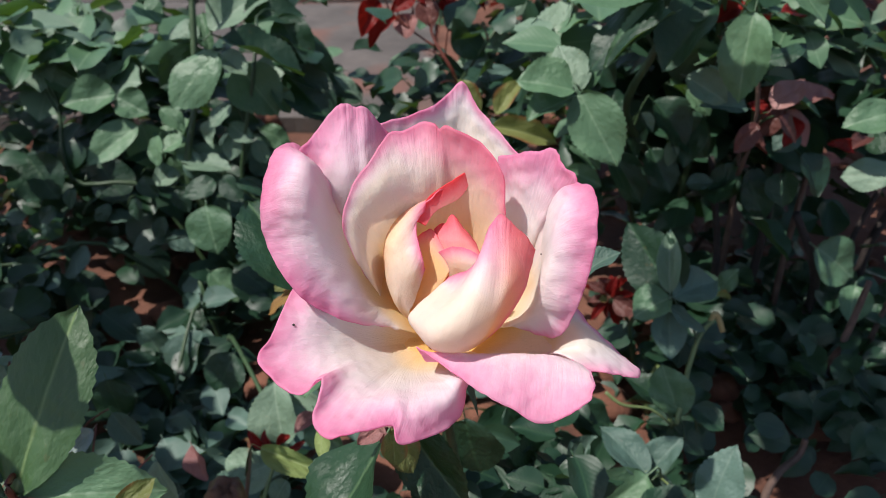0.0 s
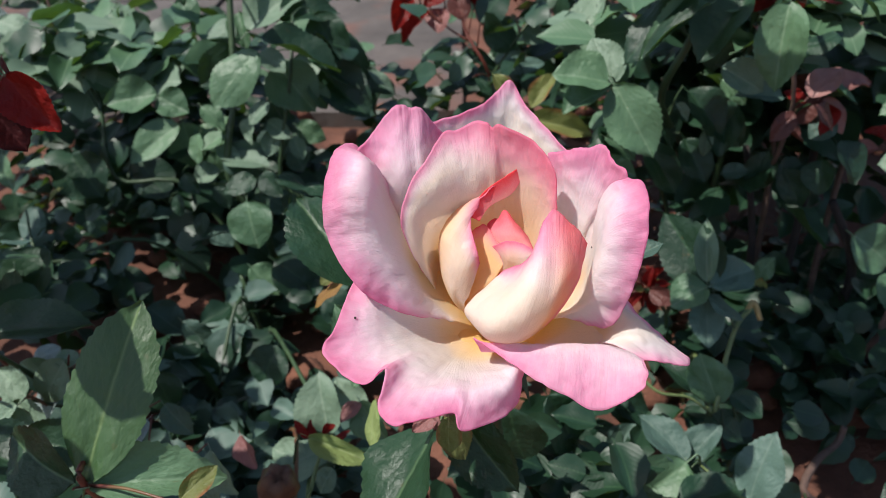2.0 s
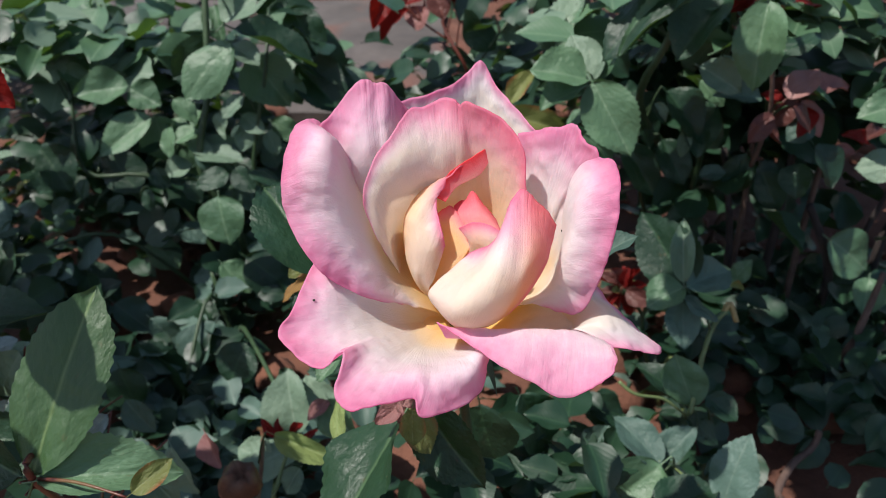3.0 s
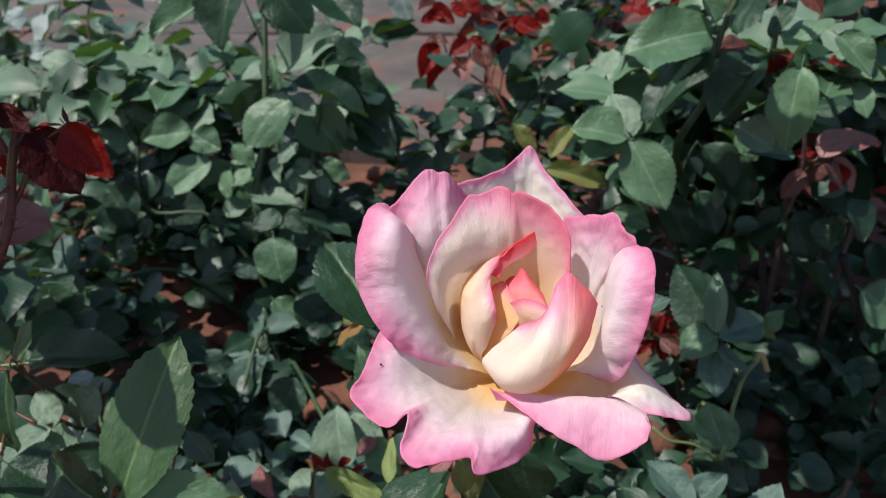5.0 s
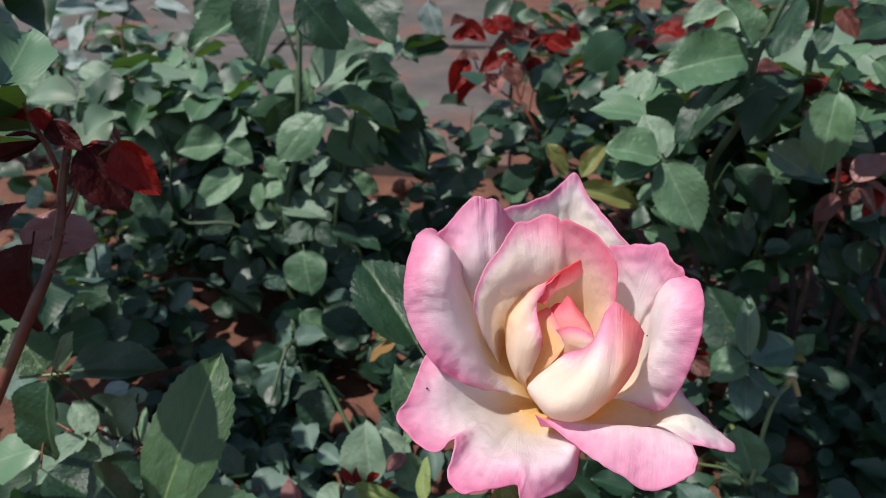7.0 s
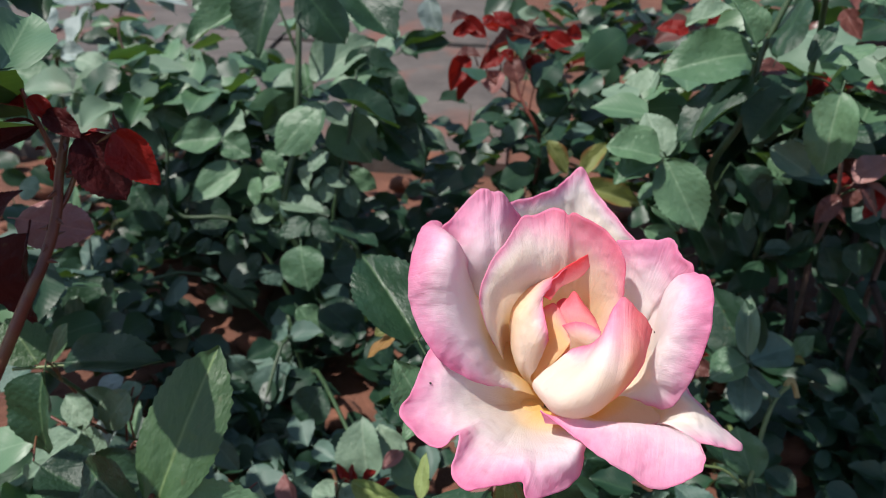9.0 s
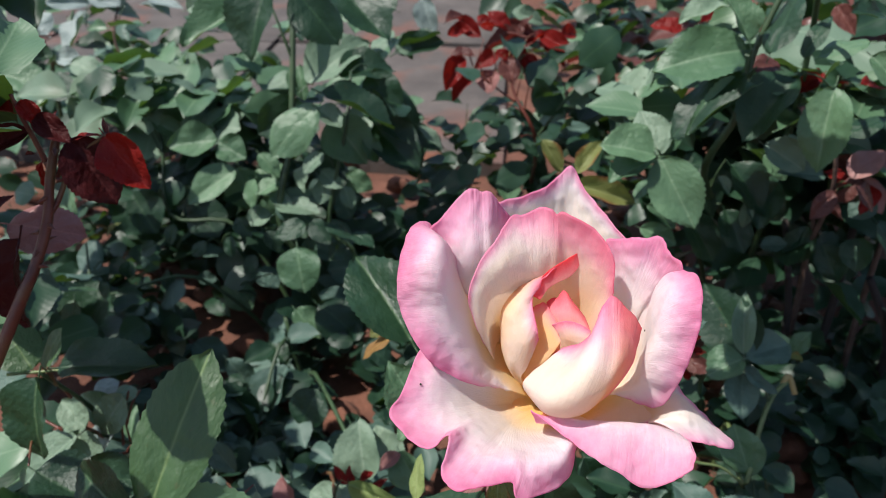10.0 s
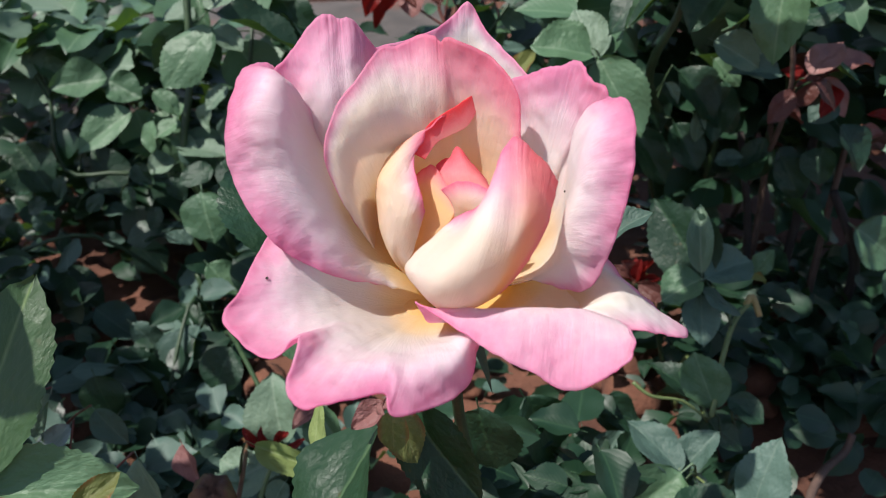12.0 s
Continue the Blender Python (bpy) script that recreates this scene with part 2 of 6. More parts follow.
GRASS = mottled("grass_blade", (0.09, 0.17, 0.04), (0.18, 0.28, 0.07), 60.0, rough=0.5, bump=0.1)


# ---- mesh helpers ----
def mesh_of(name, verts, faces, mat, uvs=None, smooth=True):
    me = bpy.data.meshes.new(name)
    me.from_pydata([tuple(v) for v in verts], [], faces)
    if uvs is not None:
        layer = me.uv_layers.new(name="blade")
        for loop in me.loops:
            layer.data[loop.index].uv = uvs[loop.vertex_index]
    me.materials.append(mat)
    if smooth:
        me.polygons.foreach_set("use_smooth", [True] * len(me.polygons))
    me.update()
    return me


def tube(points, radii, sides=8):
    """Vertices and faces of a tapered round stalk along smoothed points."""
    pts = [Vector(p) for p in points]
    path, rad = [], []
    for i in range(len(pts) - 1):
        p0, p1, p2, p3 = pts[max(i - 1, 0)], pts[i], pts[i + 1], pts[min(i + 2, len(pts) - 1)]
        for k in range(5):
            s = k / 5
            path.append(0.5 * ((2 * p1) + (p2 - p0) * s + (2 * p0 - 5 * p1 + 4 * p2 - p3) * s * s + (3 * p1 - p0 - 3 * p2 + p3) * s ** 3))
            rad.append(radii[i] * (1 - s) + radii[i + 1] * s)
    path.append(pts[-1])
    rad.append(radii[-1])
    verts, faces = [], []
    for i, p in enumerate(path):
        d = (path[min(i + 1, len(path) - 1)] - path[max(i - 1, 0)]).normalized()
        a = d.cross(Vector((0.3, 0.2, 0.93))).normalized()
        b = d.cross(a)
        for k in range(sides):
            w = 2 * math.pi * k / sides
            verts.append(p + (a * math.cos(w) + b * math.sin(w)) * rad[i])
    for i in range(len(path) - 1):
        for k in range(sides):
            j = (k + 1) % sides
            faces.append((i * sides + k, i * sides + j, (i + 1) * sides + j, (i + 1) * sides + k))
    faces.append(tuple(reversed(range(sides))))
    faces.append(tuple(range((len(path) - 1) * sides, len(path) * sides)))
    return verts, faces


def child(ob, parent, label=""):
    ob.parent = parent
    ob.matrix_parent_inverse = parent.matrix_basis.inverted()
    if label:
        tagged(ob, label)
    return ob


def plant(name, label, x, y, category="plant", group=""):
    """An empty at the foot of a plant."""
    ob = new(name)
    ob.empty_display_size = 0.05
    ob.matrix_basis = pose(x, y, 0)
    return tagged(ob, label, category, group)


CANES = {}


def cane(bush, points, thick, mat=CANE, name="stem", thin=0.55, label=""):
    """A stem of a bush through points, thick at its foot (metres)."""
    n = len(points)
    v, f = tube(points, [thick / 2 * (1 - (1 - thin) * i / (n - 1)) for i in range(n)])
    CANES.setdefault(bush.name, []).extend(Vector(p) for p in points[1:])
    return child(new(name, mesh_of(name, v, f, mat)), bush, label)


def leaf_mesh(kind, variant, rows=30):
    """A serrate ovate leaflet, one long along y, one wide along x, its upper face along z."""
    rnd = random.Random(variant * 17 + 3)
    wide, fold, curl = rnd.uniform(0.38, 0.46), rnd.uniform(0.08, 0.55), rnd.uniform(-0.05, 0.34)
    cup, twist, wave = rnd.uniform(-0.55, 0.15), rnd.uniform(-0.35, 0.35), rnd.uniform(0.015, 0.045)
    sway, lop = rnd.uniform(-0.08, 0.08), rnd.uniform(0.90, 1.10)
    crumple = 0.0
    if kind == "h":
        # old glossy leaves: folded along the midrib and puckered
        fold, cup, twist, crumple = 0.50, -0.15, 0.08, 0.012
    elif kind in "rmw":
        fold, curl, crumple = rnd.uniform(0.3, 0.6), rnd.uniform(0.1, 0.35), 0.022
    elif kind == "n":
        # broad leaves near the eye: full middle, short tip, gently folded
        fold, curl, cup, twist, wave, crumple = 0.20, 0.12, -0.18, 0.10 * (-1) ** variant, 0.014, 0.010
    verts, faces, uvs = [], [], []
    fine = rows > 15
    cols = (-1, -0.82, -0.55, -0.27, -0.07, 0, 0.07, 0.27, 0.55, 0.82, 1) if fine else (-1, -0.5, 0, 0.5, 1)
    peak, point = wide + rnd.uniform(0.0, 0.08), rnd.uniform(1.75, 2.4)
    if kind == "n":
        peak, point = 0.50, 2.5
    for i in range(rows + 1):
        v = i / rows
        # broadest below the middle, rounded at the foot, drawn out to a short point
        if v < peak:
            w = 0.5 * (1 - ((peak - v) / peak) ** 2.1) ** 0.62
        else:
            w = 0.5 * (1 - ((v - peak) / (1 - peak)) ** point)
        for u in cols:
            tooth = (0.960 if i % 2 else 1.012) if abs(u) == 1 and 2 < i < rows else 1.0
            x = u * w * tooth * (lop if u > 0 else 2 - lop)
            y = v + (0.012 if abs(u) == 1 and i % 2 == 0 else 0)
            z = fold * (math.hypot(x, 0.03) - 0.03) + cup * x * x * 2 - curl * v * v + twist * x * v + wave * math.sin(v * 11 + variant * 2 + u * 2) * abs(u)
            if fine:
                # the blade swells between the side veins
                z += 0.0025 * math.sin((v * 9 - abs(u) * w * 9) * 2 * math.pi) * math.sin(abs(u) * 3.1)
            if crumple:
                z += crumple * (noise.noise(Vector((u * 2.6, v * 8, variant))) + 0.6 * noise.noise(Vector((u * 6, v * 17, variant + 5))))
            verts.append((x + sway * v * v, y, z))
            uvs.append((0.5 + u * 0.5 * max(w * 2, 0.25), v))
    c = len(cols)
    for i in range(rows):
        for k in range(c - 1):
            faces.append((i * c + k, i * c + k + 1, (i + 1) * c + k + 1, (i + 1) * c + k))
    # short petiole
    o = len(verts)
    for y, r in ((-0.13, 0.014), (0.03, 0.011)):
        for k in range(4):
            a = math.pi / 2 * k
            verts.append((r * math.cos(a), y, r * math.sin(a) - 0.012))
            uvs.append((0.5, 0.0))
    faces += [(o + k, o + (k + 1) % 4, o + 4 + (k + 1) % 4, o + 4 + k) for k in range(4)]
    return mesh_of("leaf", verts, faces, LEAF[kind], uvs)


LEAVES = {}
TWIGS = {}
FACING = Vector((-0.22, -0.46, 0.86))


def leaf(bush, kind, base, tip, wide, roll=0.0, label="", rows=30):
    """One leaflet from base to tip (metres), so wide (metres), its upper face turned by roll degrees from the light."""
    base, tip = Vector(base), Vector(tip)
    variant = (round(base.x * 997) + round(base.z * 613)) % 9
    key = (kind, variant, rows)
    if key not in LEAVES:
        LEAVES[key] = leaf_mesh(kind, variant, rows)
    y = tip - base
    size = y.length
    y.normalize()
    z = FACING - y * FACING.dot(y)
    z.normalize()
    x = y.cross(z)
    m = Matrix((x * wide, y * size, z * size)).transposed().to_4x4()
    m = Matrix.Translation(base) @ m @ pose(0, 0, 0, 0, roll, 0)
    ob = new("leaf", LEAVES[key])
    ob.matrix_basis = bush.matrix_basis.inverted() @ m
    ob.parent = bush
    if label:
        tagged(ob, label)
    TWIGS.setdefault(bush.name, []).append(base - y * size * 0.12)
    return ob


def join_twigs(bush, mat=CANE, reach=0.038, thick=0.0009):
    """Thin stalks from each leaf to the nearest stem of its bush."""
    verts, faces = [], []
    knots = []
    pts = CANES.get(bush.name, [])
    for a, b in zip(pts, pts[1:]):
        if (a - b).length < 0.4:
            knots += [a.lerp(b, s / 6) for s in range(7)]
    knots = knots or pts
    for p in TWIGS.get(bush.name, []):
        q = min(knots, key=lambda k: (k - p - Vector((0, 0, -0.03))).length)
        if 0.004 < (q - p).length < reach:
            mid = p.lerp(q, 0.5) + Vector((0, 0, 0.004))
            v, f = tube([p, mid, q], [thick * 0.7, thick * 0.9, thick * 1.3], 5)
            o = len(verts)
            verts += v
            faces += [tuple(i + o for i in g) for g in f]
    if verts:
        tagged(child(new("leaf_stalk", mesh_of("leaf_stalk", verts, faces, mat)), bush), kind="stuff")


def fill_leaves(bush, seed, count, centre, spread, size, kinds, name="foliage", clear=()):
    """The crowd of small leaves deep in a bush, too many to tell apart: one mesh for each kind. clear: bare sunlit spots of soil (x, y, radius)."""
    rnd = random.Random(seed)
    made = {}
    for _ in range(count):
        p = Vector([c + s * max(-1.6, min(1.6, rnd.gauss(0, 0.6))) for c, s in zip(centre, spread)])
        if p.z < 0.02:
            p.z = 0.02 + rnd.random() * 0.05
        if any(((p.x - x) / 0.8) ** 2 + ((p.y - y + 1.3 * p.z + 0.02) / 1.3) ** 2 < r * r for x, y, r in clear):
            continue
        if any((p.x - x + 0.486 * p.z) ** 2 + (p.y - y + 0.203 * p.z) ** 2 < (0.75 * r) ** 2 for x, y, r in clear):
            continue
        a = rnd.uniform(0, 2 * math.pi)
        y = Vector((math.cos(a), math.sin(a), rnd.uniform(-0.6, 0.35))).normalized()
        up = Vector((rnd.gauss(0, 0.45), rnd.gauss(-0.25, 0.45), 1))
        z = (up - y * up.dot(y)).normalized()
        x = y.cross(z)
        s = size * rnd.uniform(0.6, 1.25)
        made.setdefault(rnd.choice(kinds), []).append(Matrix.Translation(p) @ Matrix((x * s * 0.72, y * s, z * s)).transposed().to_4x4())
    for kind, places in made.items():
        shapes = [leaf_mesh(kind, k, 10) for k in range(6)]
        verts, faces, uvs = [], [], []
        for i, m in enumerate(places):
            me = shapes[i % 6]
            o = len(verts)
            verts += [m @ v.co for v in me.vertices]
            faces += [tuple(k + o for k in q.vertices) for q in me.polygons]
            got = {}
            for loop in me.loops:
                got[loop.vertex_index] = tuple(me.uv_layers[0].data[loop.index].uv)
            uvs += [got[k] for k in range(len(me.vertices))]
        ob = child(new(name, mesh_of(name, verts, faces, LEAF[kind], uvs)), bush)
        tagged(ob, kind="stuff")
        for me in shapes:
            bpy.data.meshes.remove(me)


def spline(p0, p1, p2, p3, s):
    return 0.5 * ((2 * p1) + (p2 - p0) * s + (2 * p0 - 5 * p1 + 4 * p2 - p3) * s * s + (3 * p1 - p0 - 3 * p2 + p3) * s ** 3)


def through_points(pts, count):
    out = []
    n = len(pts) - 1
    for i in range(count + 1):
        q = min(i * n / count, n - 1e-6)
        k = int(q)
        out.append(spline(pts[max(k - 1, 0)] if k else 2 * pts[0] - pts[1], pts[k], pts[k + 1], pts[k + 2] if k + 2 <= n else 2 * pts[n] - pts[n - 1], q - k))
    return out


def petal(flower, ribs, blush=(0, 0), rim=(1, 1), flank=(1, 1), thick=0.0005, ruffle=0.0009, seed=0, foot=None, deep=0.0, heart=0.33, label=""):
    """A petal as a smooth skin over ribs; each rib runs from the heart of the flower to the rim, in millimetres from the flower's foot.
    blush: coral tone at the first and last rib; rim: how far the pink reaches in there; flank: how pink the two side edges are; deep: extra depth of colour; heart: how far the yellow of the foot reaches."""
    rnd = random.Random(seed)
    ox, oy = rnd.uniform(0, 50), rnd.uniform(0, 50)
    long, across = 60, max(48, 17 * (len(ribs) - 1))
    rows = []
    for r in ribs:
        pts = [Vector(p) * 0.001 for p in r]
        if foot is not None:
            pts = [Vector(foot) * 0.001] + pts
        rows.append(through_points(pts, long))
    grid = [through_points([row[j] for row in rows], across) for j in range(long + 1)]   # grid[j][i]
    verts, uvs, edge, tone, yellow = [], [], [], [], []
    for j in range(long + 1):
        for i in range(across + 1):
            p = grid[j][i]
            a = grid[j][min(i + 1, across)] - grid[j][max(i - 1, 0)]
            b = grid[min(j + 1, long)][i] - grid[max(j - 1, 0)][i]
            nrm = a.cross(b)
            nrm = nrm.normalized() if nrm.length > 1e-12 else Vector((0, 0, 1))
            v, u = j / long, i / across
            w = noise.noise((p * 55) + Vector((ox, oy, 0))) * ruffle * 2.2 * v + noise.noise(p * 190 + Vector((oy, ox, 0))) * ruffle * 1.0 * v * v
            w += noise.noise(p * 330 + Vector((ox, 7, oy))) * ruffle * 0.5 * v * v
            # fine creases that run in from the rim
            w += (noise.noise(Vector((u * 13 * (len(ribs) - 1) + oy, v * 4, ox))) * 0.06 + noise.noise(Vector((u * 6 + ox, v * 26, oy))) * 0.08) * ruffle * v * v
            # shallow pleats that fan out towards the rim
            w += noise.noise(Vector((u * 5.5 * (len(ribs) - 1) + ox, v * 1.5, oy))) * ruffle * 0.18 * v ** 3
            lip = (noise.noise(Vector((u * 9 + ox, oy, 0))) * 1.0 + noise.noise(Vector((u * 34 + ox, oy, 3))) * 0.3) * ruffle * v ** 6
            # the very rim curls and crinkles
            w += noise.noise(Vector((u * 26 + oy, ox, v * 2))) * ruffle * 0.6 * v ** 14
            verts.append(p + nrm * w + b.normalized() * lip if b.length > 1e-9 else p)
            uvs.append((u, v))
            out = (1 - v) * 1.9
            side = min((u * 3.2 + 0.08) / max(flank[0], 0.01), ((1 - u) * 3.2 + 0.08) / max(flank[1], 0.01))
            reach = rim[0] * (1 - u) + rim[1] * u
            edge.append(min(1.0, min(out, side + 0.25 * (1 - v)) / max(reach, 0.05)) - deep)
            yellow.append(min(1.0, max(0.0, (heart - v) * 3.2)))
            k = min(1.0, max(0.0, (u - 0.35) / 0.42))
            k = k * k * (3 - 2 * k)
            tone.append(blush[0] * (1 - k) + blush[1] * k)
    c = across + 1
    n = len(verts)
    faces = [(j * c + i, j * c + i + 1, (j + 1) * c + i + 1, (j + 1) * c + i) for j in range(long) for i in range(across)]
    me = mesh_of("petal", verts, faces, PETAL, uvs)
    for key, vals in (("edge", edge), ("blush", tone), ("heart", yellow)):
        me.attributes.new(key, 'FLOAT', 'POINT').data.foreach_set("value", vals)
    ob = new("petal", me)
    ob.parent = flower
    sol = ob.modifiers.new("thickness", 'SOLIDIFY')
    sol.thickness, sol.offset = thick, 0.0
    if label:
        tagged(ob, label)
    return ob


# ---- ground: red soil, paving, clods ----
def ground_sheet():
    """One sheet of soil to the horizon, fine and uneven near the bed."""
    steps = [-60, -20, -8, -4, -2.2] + [-1.6 + 0.04 * i for i in range(81)] + [2.2, 4, 8, 20, 60]
    deep = [-60, -20, -8, -3, -1] + [-0.4 + 0.04 * i for i in range(76)] + [3.2, 5, 9, 20, 60]
    verts = []
    for y in deep:
        for x in steps:
            near = 1.0 if abs(x) < 2 and -1 < y < 3 else 0.0
            z = near * (0.022 * noise.noise(Vector((x * 5, y * 5, 1))) + 0.010 * noise.noise(Vector((x * 16, y * 16, 4))))
            if y > 1.12 and x < -0.02:
                z = min(z, 0.0) - 0.012
            verts.append((x, y, z - 0.006))
    n = len(steps)
    faces = [(j * n + i, j * n + i + 1, (j + 1) * n + i + 1, (j + 1) * n + i) for j in range(len(deep) - 1) for i in range(n - 1)]
    return tagged(new("ground", mesh_of("ground", verts, faces, SOIL)), "red-brown garden soil with clods and leaf litter", "ground", kind="structure")


ground_sheet()


def slab(parent, x0, x1, y0, y1, top, seed):
    """One worn paving slab with rounded, chipped edges."""
    rnd = random.Random(seed)
    bm = bmesh.new()
    nx, ny = 10, 10
    grid = []
    for j in range(ny + 1):
        row = []
        for i in range(nx + 1):
            u, v = i / nx, j / ny
            ex, ey = min(u, 1 - u) * (x1 - x0), min(v, 1 - v) * (y1 - y0)
            rim = min(ex, ey)
            x = x0 + u * (x1 - x0) + (rnd.uniform(-0.004, 0.004) if rim < 1e-6 else 0)
            y = y0 + v * (y1 - y0) + (rnd.uniform(-0.004, 0.004) if rim < 1e-6 else 0)
            z = top - (0.006 if rim < 1e-6 else 0) + 0.003 * noise.noise(Vector((x * 12, y * 12, seed)))
            row.append(bm.verts.new((x, y, z)))
        grid.append(row)
    for j in range(ny):
        for i in range(nx):
            bm.faces.new((grid[j][i], grid[j][i + 1], grid[j + 1][i + 1], grid[j + 1][i]))
    edge = [e for e in bm.edges if e.is_boundary]
    ext = bmesh.ops.extrude_edge_only(bm, edges=edge)
    for v in ext["geom"]:
        if isinstance(v, bmesh.types.BMVert):
            v.co.z = -0.03
    bmesh.ops.recalc_face_normals(bm, faces=bm.faces)
    me = bpy.data.meshes.new("slab")
    bm.to_mesh(me)
    bm.free()
    me.materials.append(SLAB)
    return child(new("slab", me), parent)


paving = tagged(new("pavement"), "worn grey-pink stone slabs of a garden path", "pavement", kind="structure")
for k in range(9):
    x1 = -0.016 - 0.60 * k
    for j in range(2):
        slab(paving, x1 - 0.585, x1, 1.234 + 0.72 * j, 1.234 + 0.72 * j + 0.70, 0.016 + 0.003 * ((k + j) % 2), 3 * k + j)


def clods():
    """Loose lumps of soil, joined."""
    rnd = random.Random(4)
    verts, faces = [], []
    for _ in range(420):
        x, y = rnd.uniform(-1.0, 0.9), rnd.uniform(0.25, 1.24)
        r = rnd.choice((0.006, 0.009, 0.013, 0.02)) * rnd.uniform(0.7, 1.3)
        bm = bmesh.new()
        bmesh.ops.create_icosphere(bm, subdivisions=2, radius=r)
        off = Vector((rnd.uniform(0, 90), rnd.uniform(0, 90), 0))
        o = len(verts)
        for v in bm.verts:
            v.co *= 1 + 0.45 * noise.noise(v.co / r * 1.1 + off)
            verts.append((v.co.x * 1.2 + x, v.co.y + y, v.co.z * 0.75 + r * 0.3))
        faces += [tuple(v.index + o for v in f.verts) for f in bm.faces]
        bm.free()
    tagged(new("soil_clods", mesh_of("soil_clods", verts, faces, CLOD)), "loose crumbly red soil lumps on the bed", "soil", kind="stuff")


clods()


# ---- the rose bush in bloom ----
rose_bush = plant("rose_bush", "rose bush with one open pink and cream bloom", 0.01, 0.40)
cane(rose_bush, [(0.01, 0.40, -0.01), (0.012, 0.36, 0.12), (0.004, 0.29, 0.25), (0.002, 0.258, 0.33)], 0.0075, label="green flower stem")
FOOT = Vector((0.002, 0.252, 0.338))


def flower_foot():
    """Receptacle with five narrow sepals bent down."""
    verts, faces = [], []
    rings = [(-0.016, 0.0030), (-0.011, 0.0058), (-0.005, 0.0066), (0.0, 0.0070), (0.004, 0.0045)]
    for z, r in rings:
        for k in range(12):
            a = math.pi * k / 6
            verts.append(Vector((r * math.cos(a), r * math.sin(a), z)))
    for i in range(len(rings) - 1):
        for k in range(12):
            faces.append((i * 12 + k, i * 12 + (k + 1) % 12, (i + 1) * 12 + (k + 1) % 12, (i + 1) * 12 + k))
    for s in range(5):
        a = 2 * math.pi * s / 5 + 0.3
        d, w = Vector((math.cos(a), math.sin(a), 0)), Vector((-math.sin(a), math.cos(a), 0))
        o = len(verts)
        for i in range(7):
            q = i / 6
            half = 0.0042 * (1 - q) ** 0.8
            p = d * (0.006 + 0.018 * q) + Vector((0, 0, -0.002 - 0.022 * q * q))
            verts += [p - w * half, p + Vector((0, 0, 0.0008)), p + w * half]
        for i in range(6):
            faces += [(o + 3 * i, o + 3 * i + 1, o + 3 * i + 4, o + 3 * i + 3), (o + 3 * i + 1, o + 3 * i + 2, o + 3 * i + 5, o + 3 * i + 4)]
    return mesh_of("flower", verts, faces, CANE)


flower = new("flower", flower_foot())
tagged(flower, "open rose bloom, pink rims, cream heart")
flower.parent = rose_bush
flower.matrix_basis = rose_bush.matrix_basis.inverted() @ Matrix.Translation(FOOT)
# backmost petal with a pointed tip
petal(flower, [
    [(-20.2, 30.7, 36.7), (-24.9, 43.5, 56.5), (-26.2, 47.4, 75.4)],
    [(-11.0, 34.9, 34.1), (-12.2, 52.4, 57.3), (-9.5, 56.6, 76.6)],
    [(-1.4, 37.5, 32.5), (1.1, 57.3, 57.5), (1.1, 65.8, 79.8)],
    [(3.4, 39.2, 31.5), (7.2, 60.5, 58.6), (7.8, 68.6, 85.8)],
    [(9.4, 38.3, 32.0), (14.4, 56.0, 55.4), (12.6, 64.8, 78.2)],
    [(15.5, 37.5, 32.5), (19.9, 50.6, 52.7), (20.4, 54.4, 71.4)],
    [(24.5, 28.1, 32.7), (31.6, 39.6, 50.4), (33.3, 39.1, 62.4)]],
    blush=(0, 0), rim=(0.32, 0.32), flank=(0.3, 0.3), foot=(0.0, 0.0, 0.0), seed=1, heart=0.10, label="pale pink petal with a pointed tip")
# petal behind on the west
petal(flower, [
    [(-37.9, 12.2, 26.7), (-49.1, 14.0, 57.1), (-53.8, 14.3, 79.5)],
    [(-33.7, 15.9, 26.9), (-42.3, 9.1, 66.0), (-46.0, 18.8, 86.5)],
    [(-30.4, 18.8, 27.7), (-35.5, 6.7, 69.6), (-38.2, 22.9, 93.7)],
    [(-26.9, 18.8, 27.7), (-30.9, 8.5, 68.7), (-33.4, 23.9, 92.4)],
    [(-22.4, 21.7, 28.5), (-26.2, 11.7, 68.1), (-28.5, 24.9, 91.2)],
    [(-15.4, 23.0, 30.5), (-19.3, 26.4, 57.7), (-19.9, 27.9, 78.4)]],
    blush=(0, 0), rim=(1.35, 0.75), flank=(1.2, 0.15), foot=(0.0, 0.0, 0.0), seed=2, heart=0.45)
# broad petal rolled outward on the west
petal(flower, [
    [(-15.9, -6.4, 10.9), (-19.2, -6.8, 12.2), (-20.9, -7.2, 13.3)],
    [(-21.4, -3.7, 18.7), (-31.2, -14.4, 24.3), (-39.0, -18.7, 26.9)],
    [(-25.6, -2.9, 23.7), (-40.1, -17.2, 42.0), (-52.2, -22.1, 40.1)],
    [(-29.9, 1.1, 31.6), (-45.0, -15.3, 57.8), (-63.4, -13.4, 57.1)],
    [(-32.1, 5.9, 39.0), (-46.8, -12.8, 74.6), (-65.1, -7.9, 69.2)],
    [(-34.4, 9.1, 42.2), (-47.1, -5.7, 81.8), (-62.2, 6.8, 80.9)],
    [(-35.6, 11.2, 43.5), (-45.8, 3.8, 78.1), (-57.1, 15.5, 81.5)],
    [(-35.7, 13.2, 44.8), (-40.8, 12.0, 63.2), (-50.9, 17.5, 77.1)]],
    blush=(0, 0), rim=(1.15, 1.5), flank=(0.0, 0.8), foot=(0.0, 0.0, 0.0), seed=3, heart=0.50, label="broad pink petal with a rolled rim")
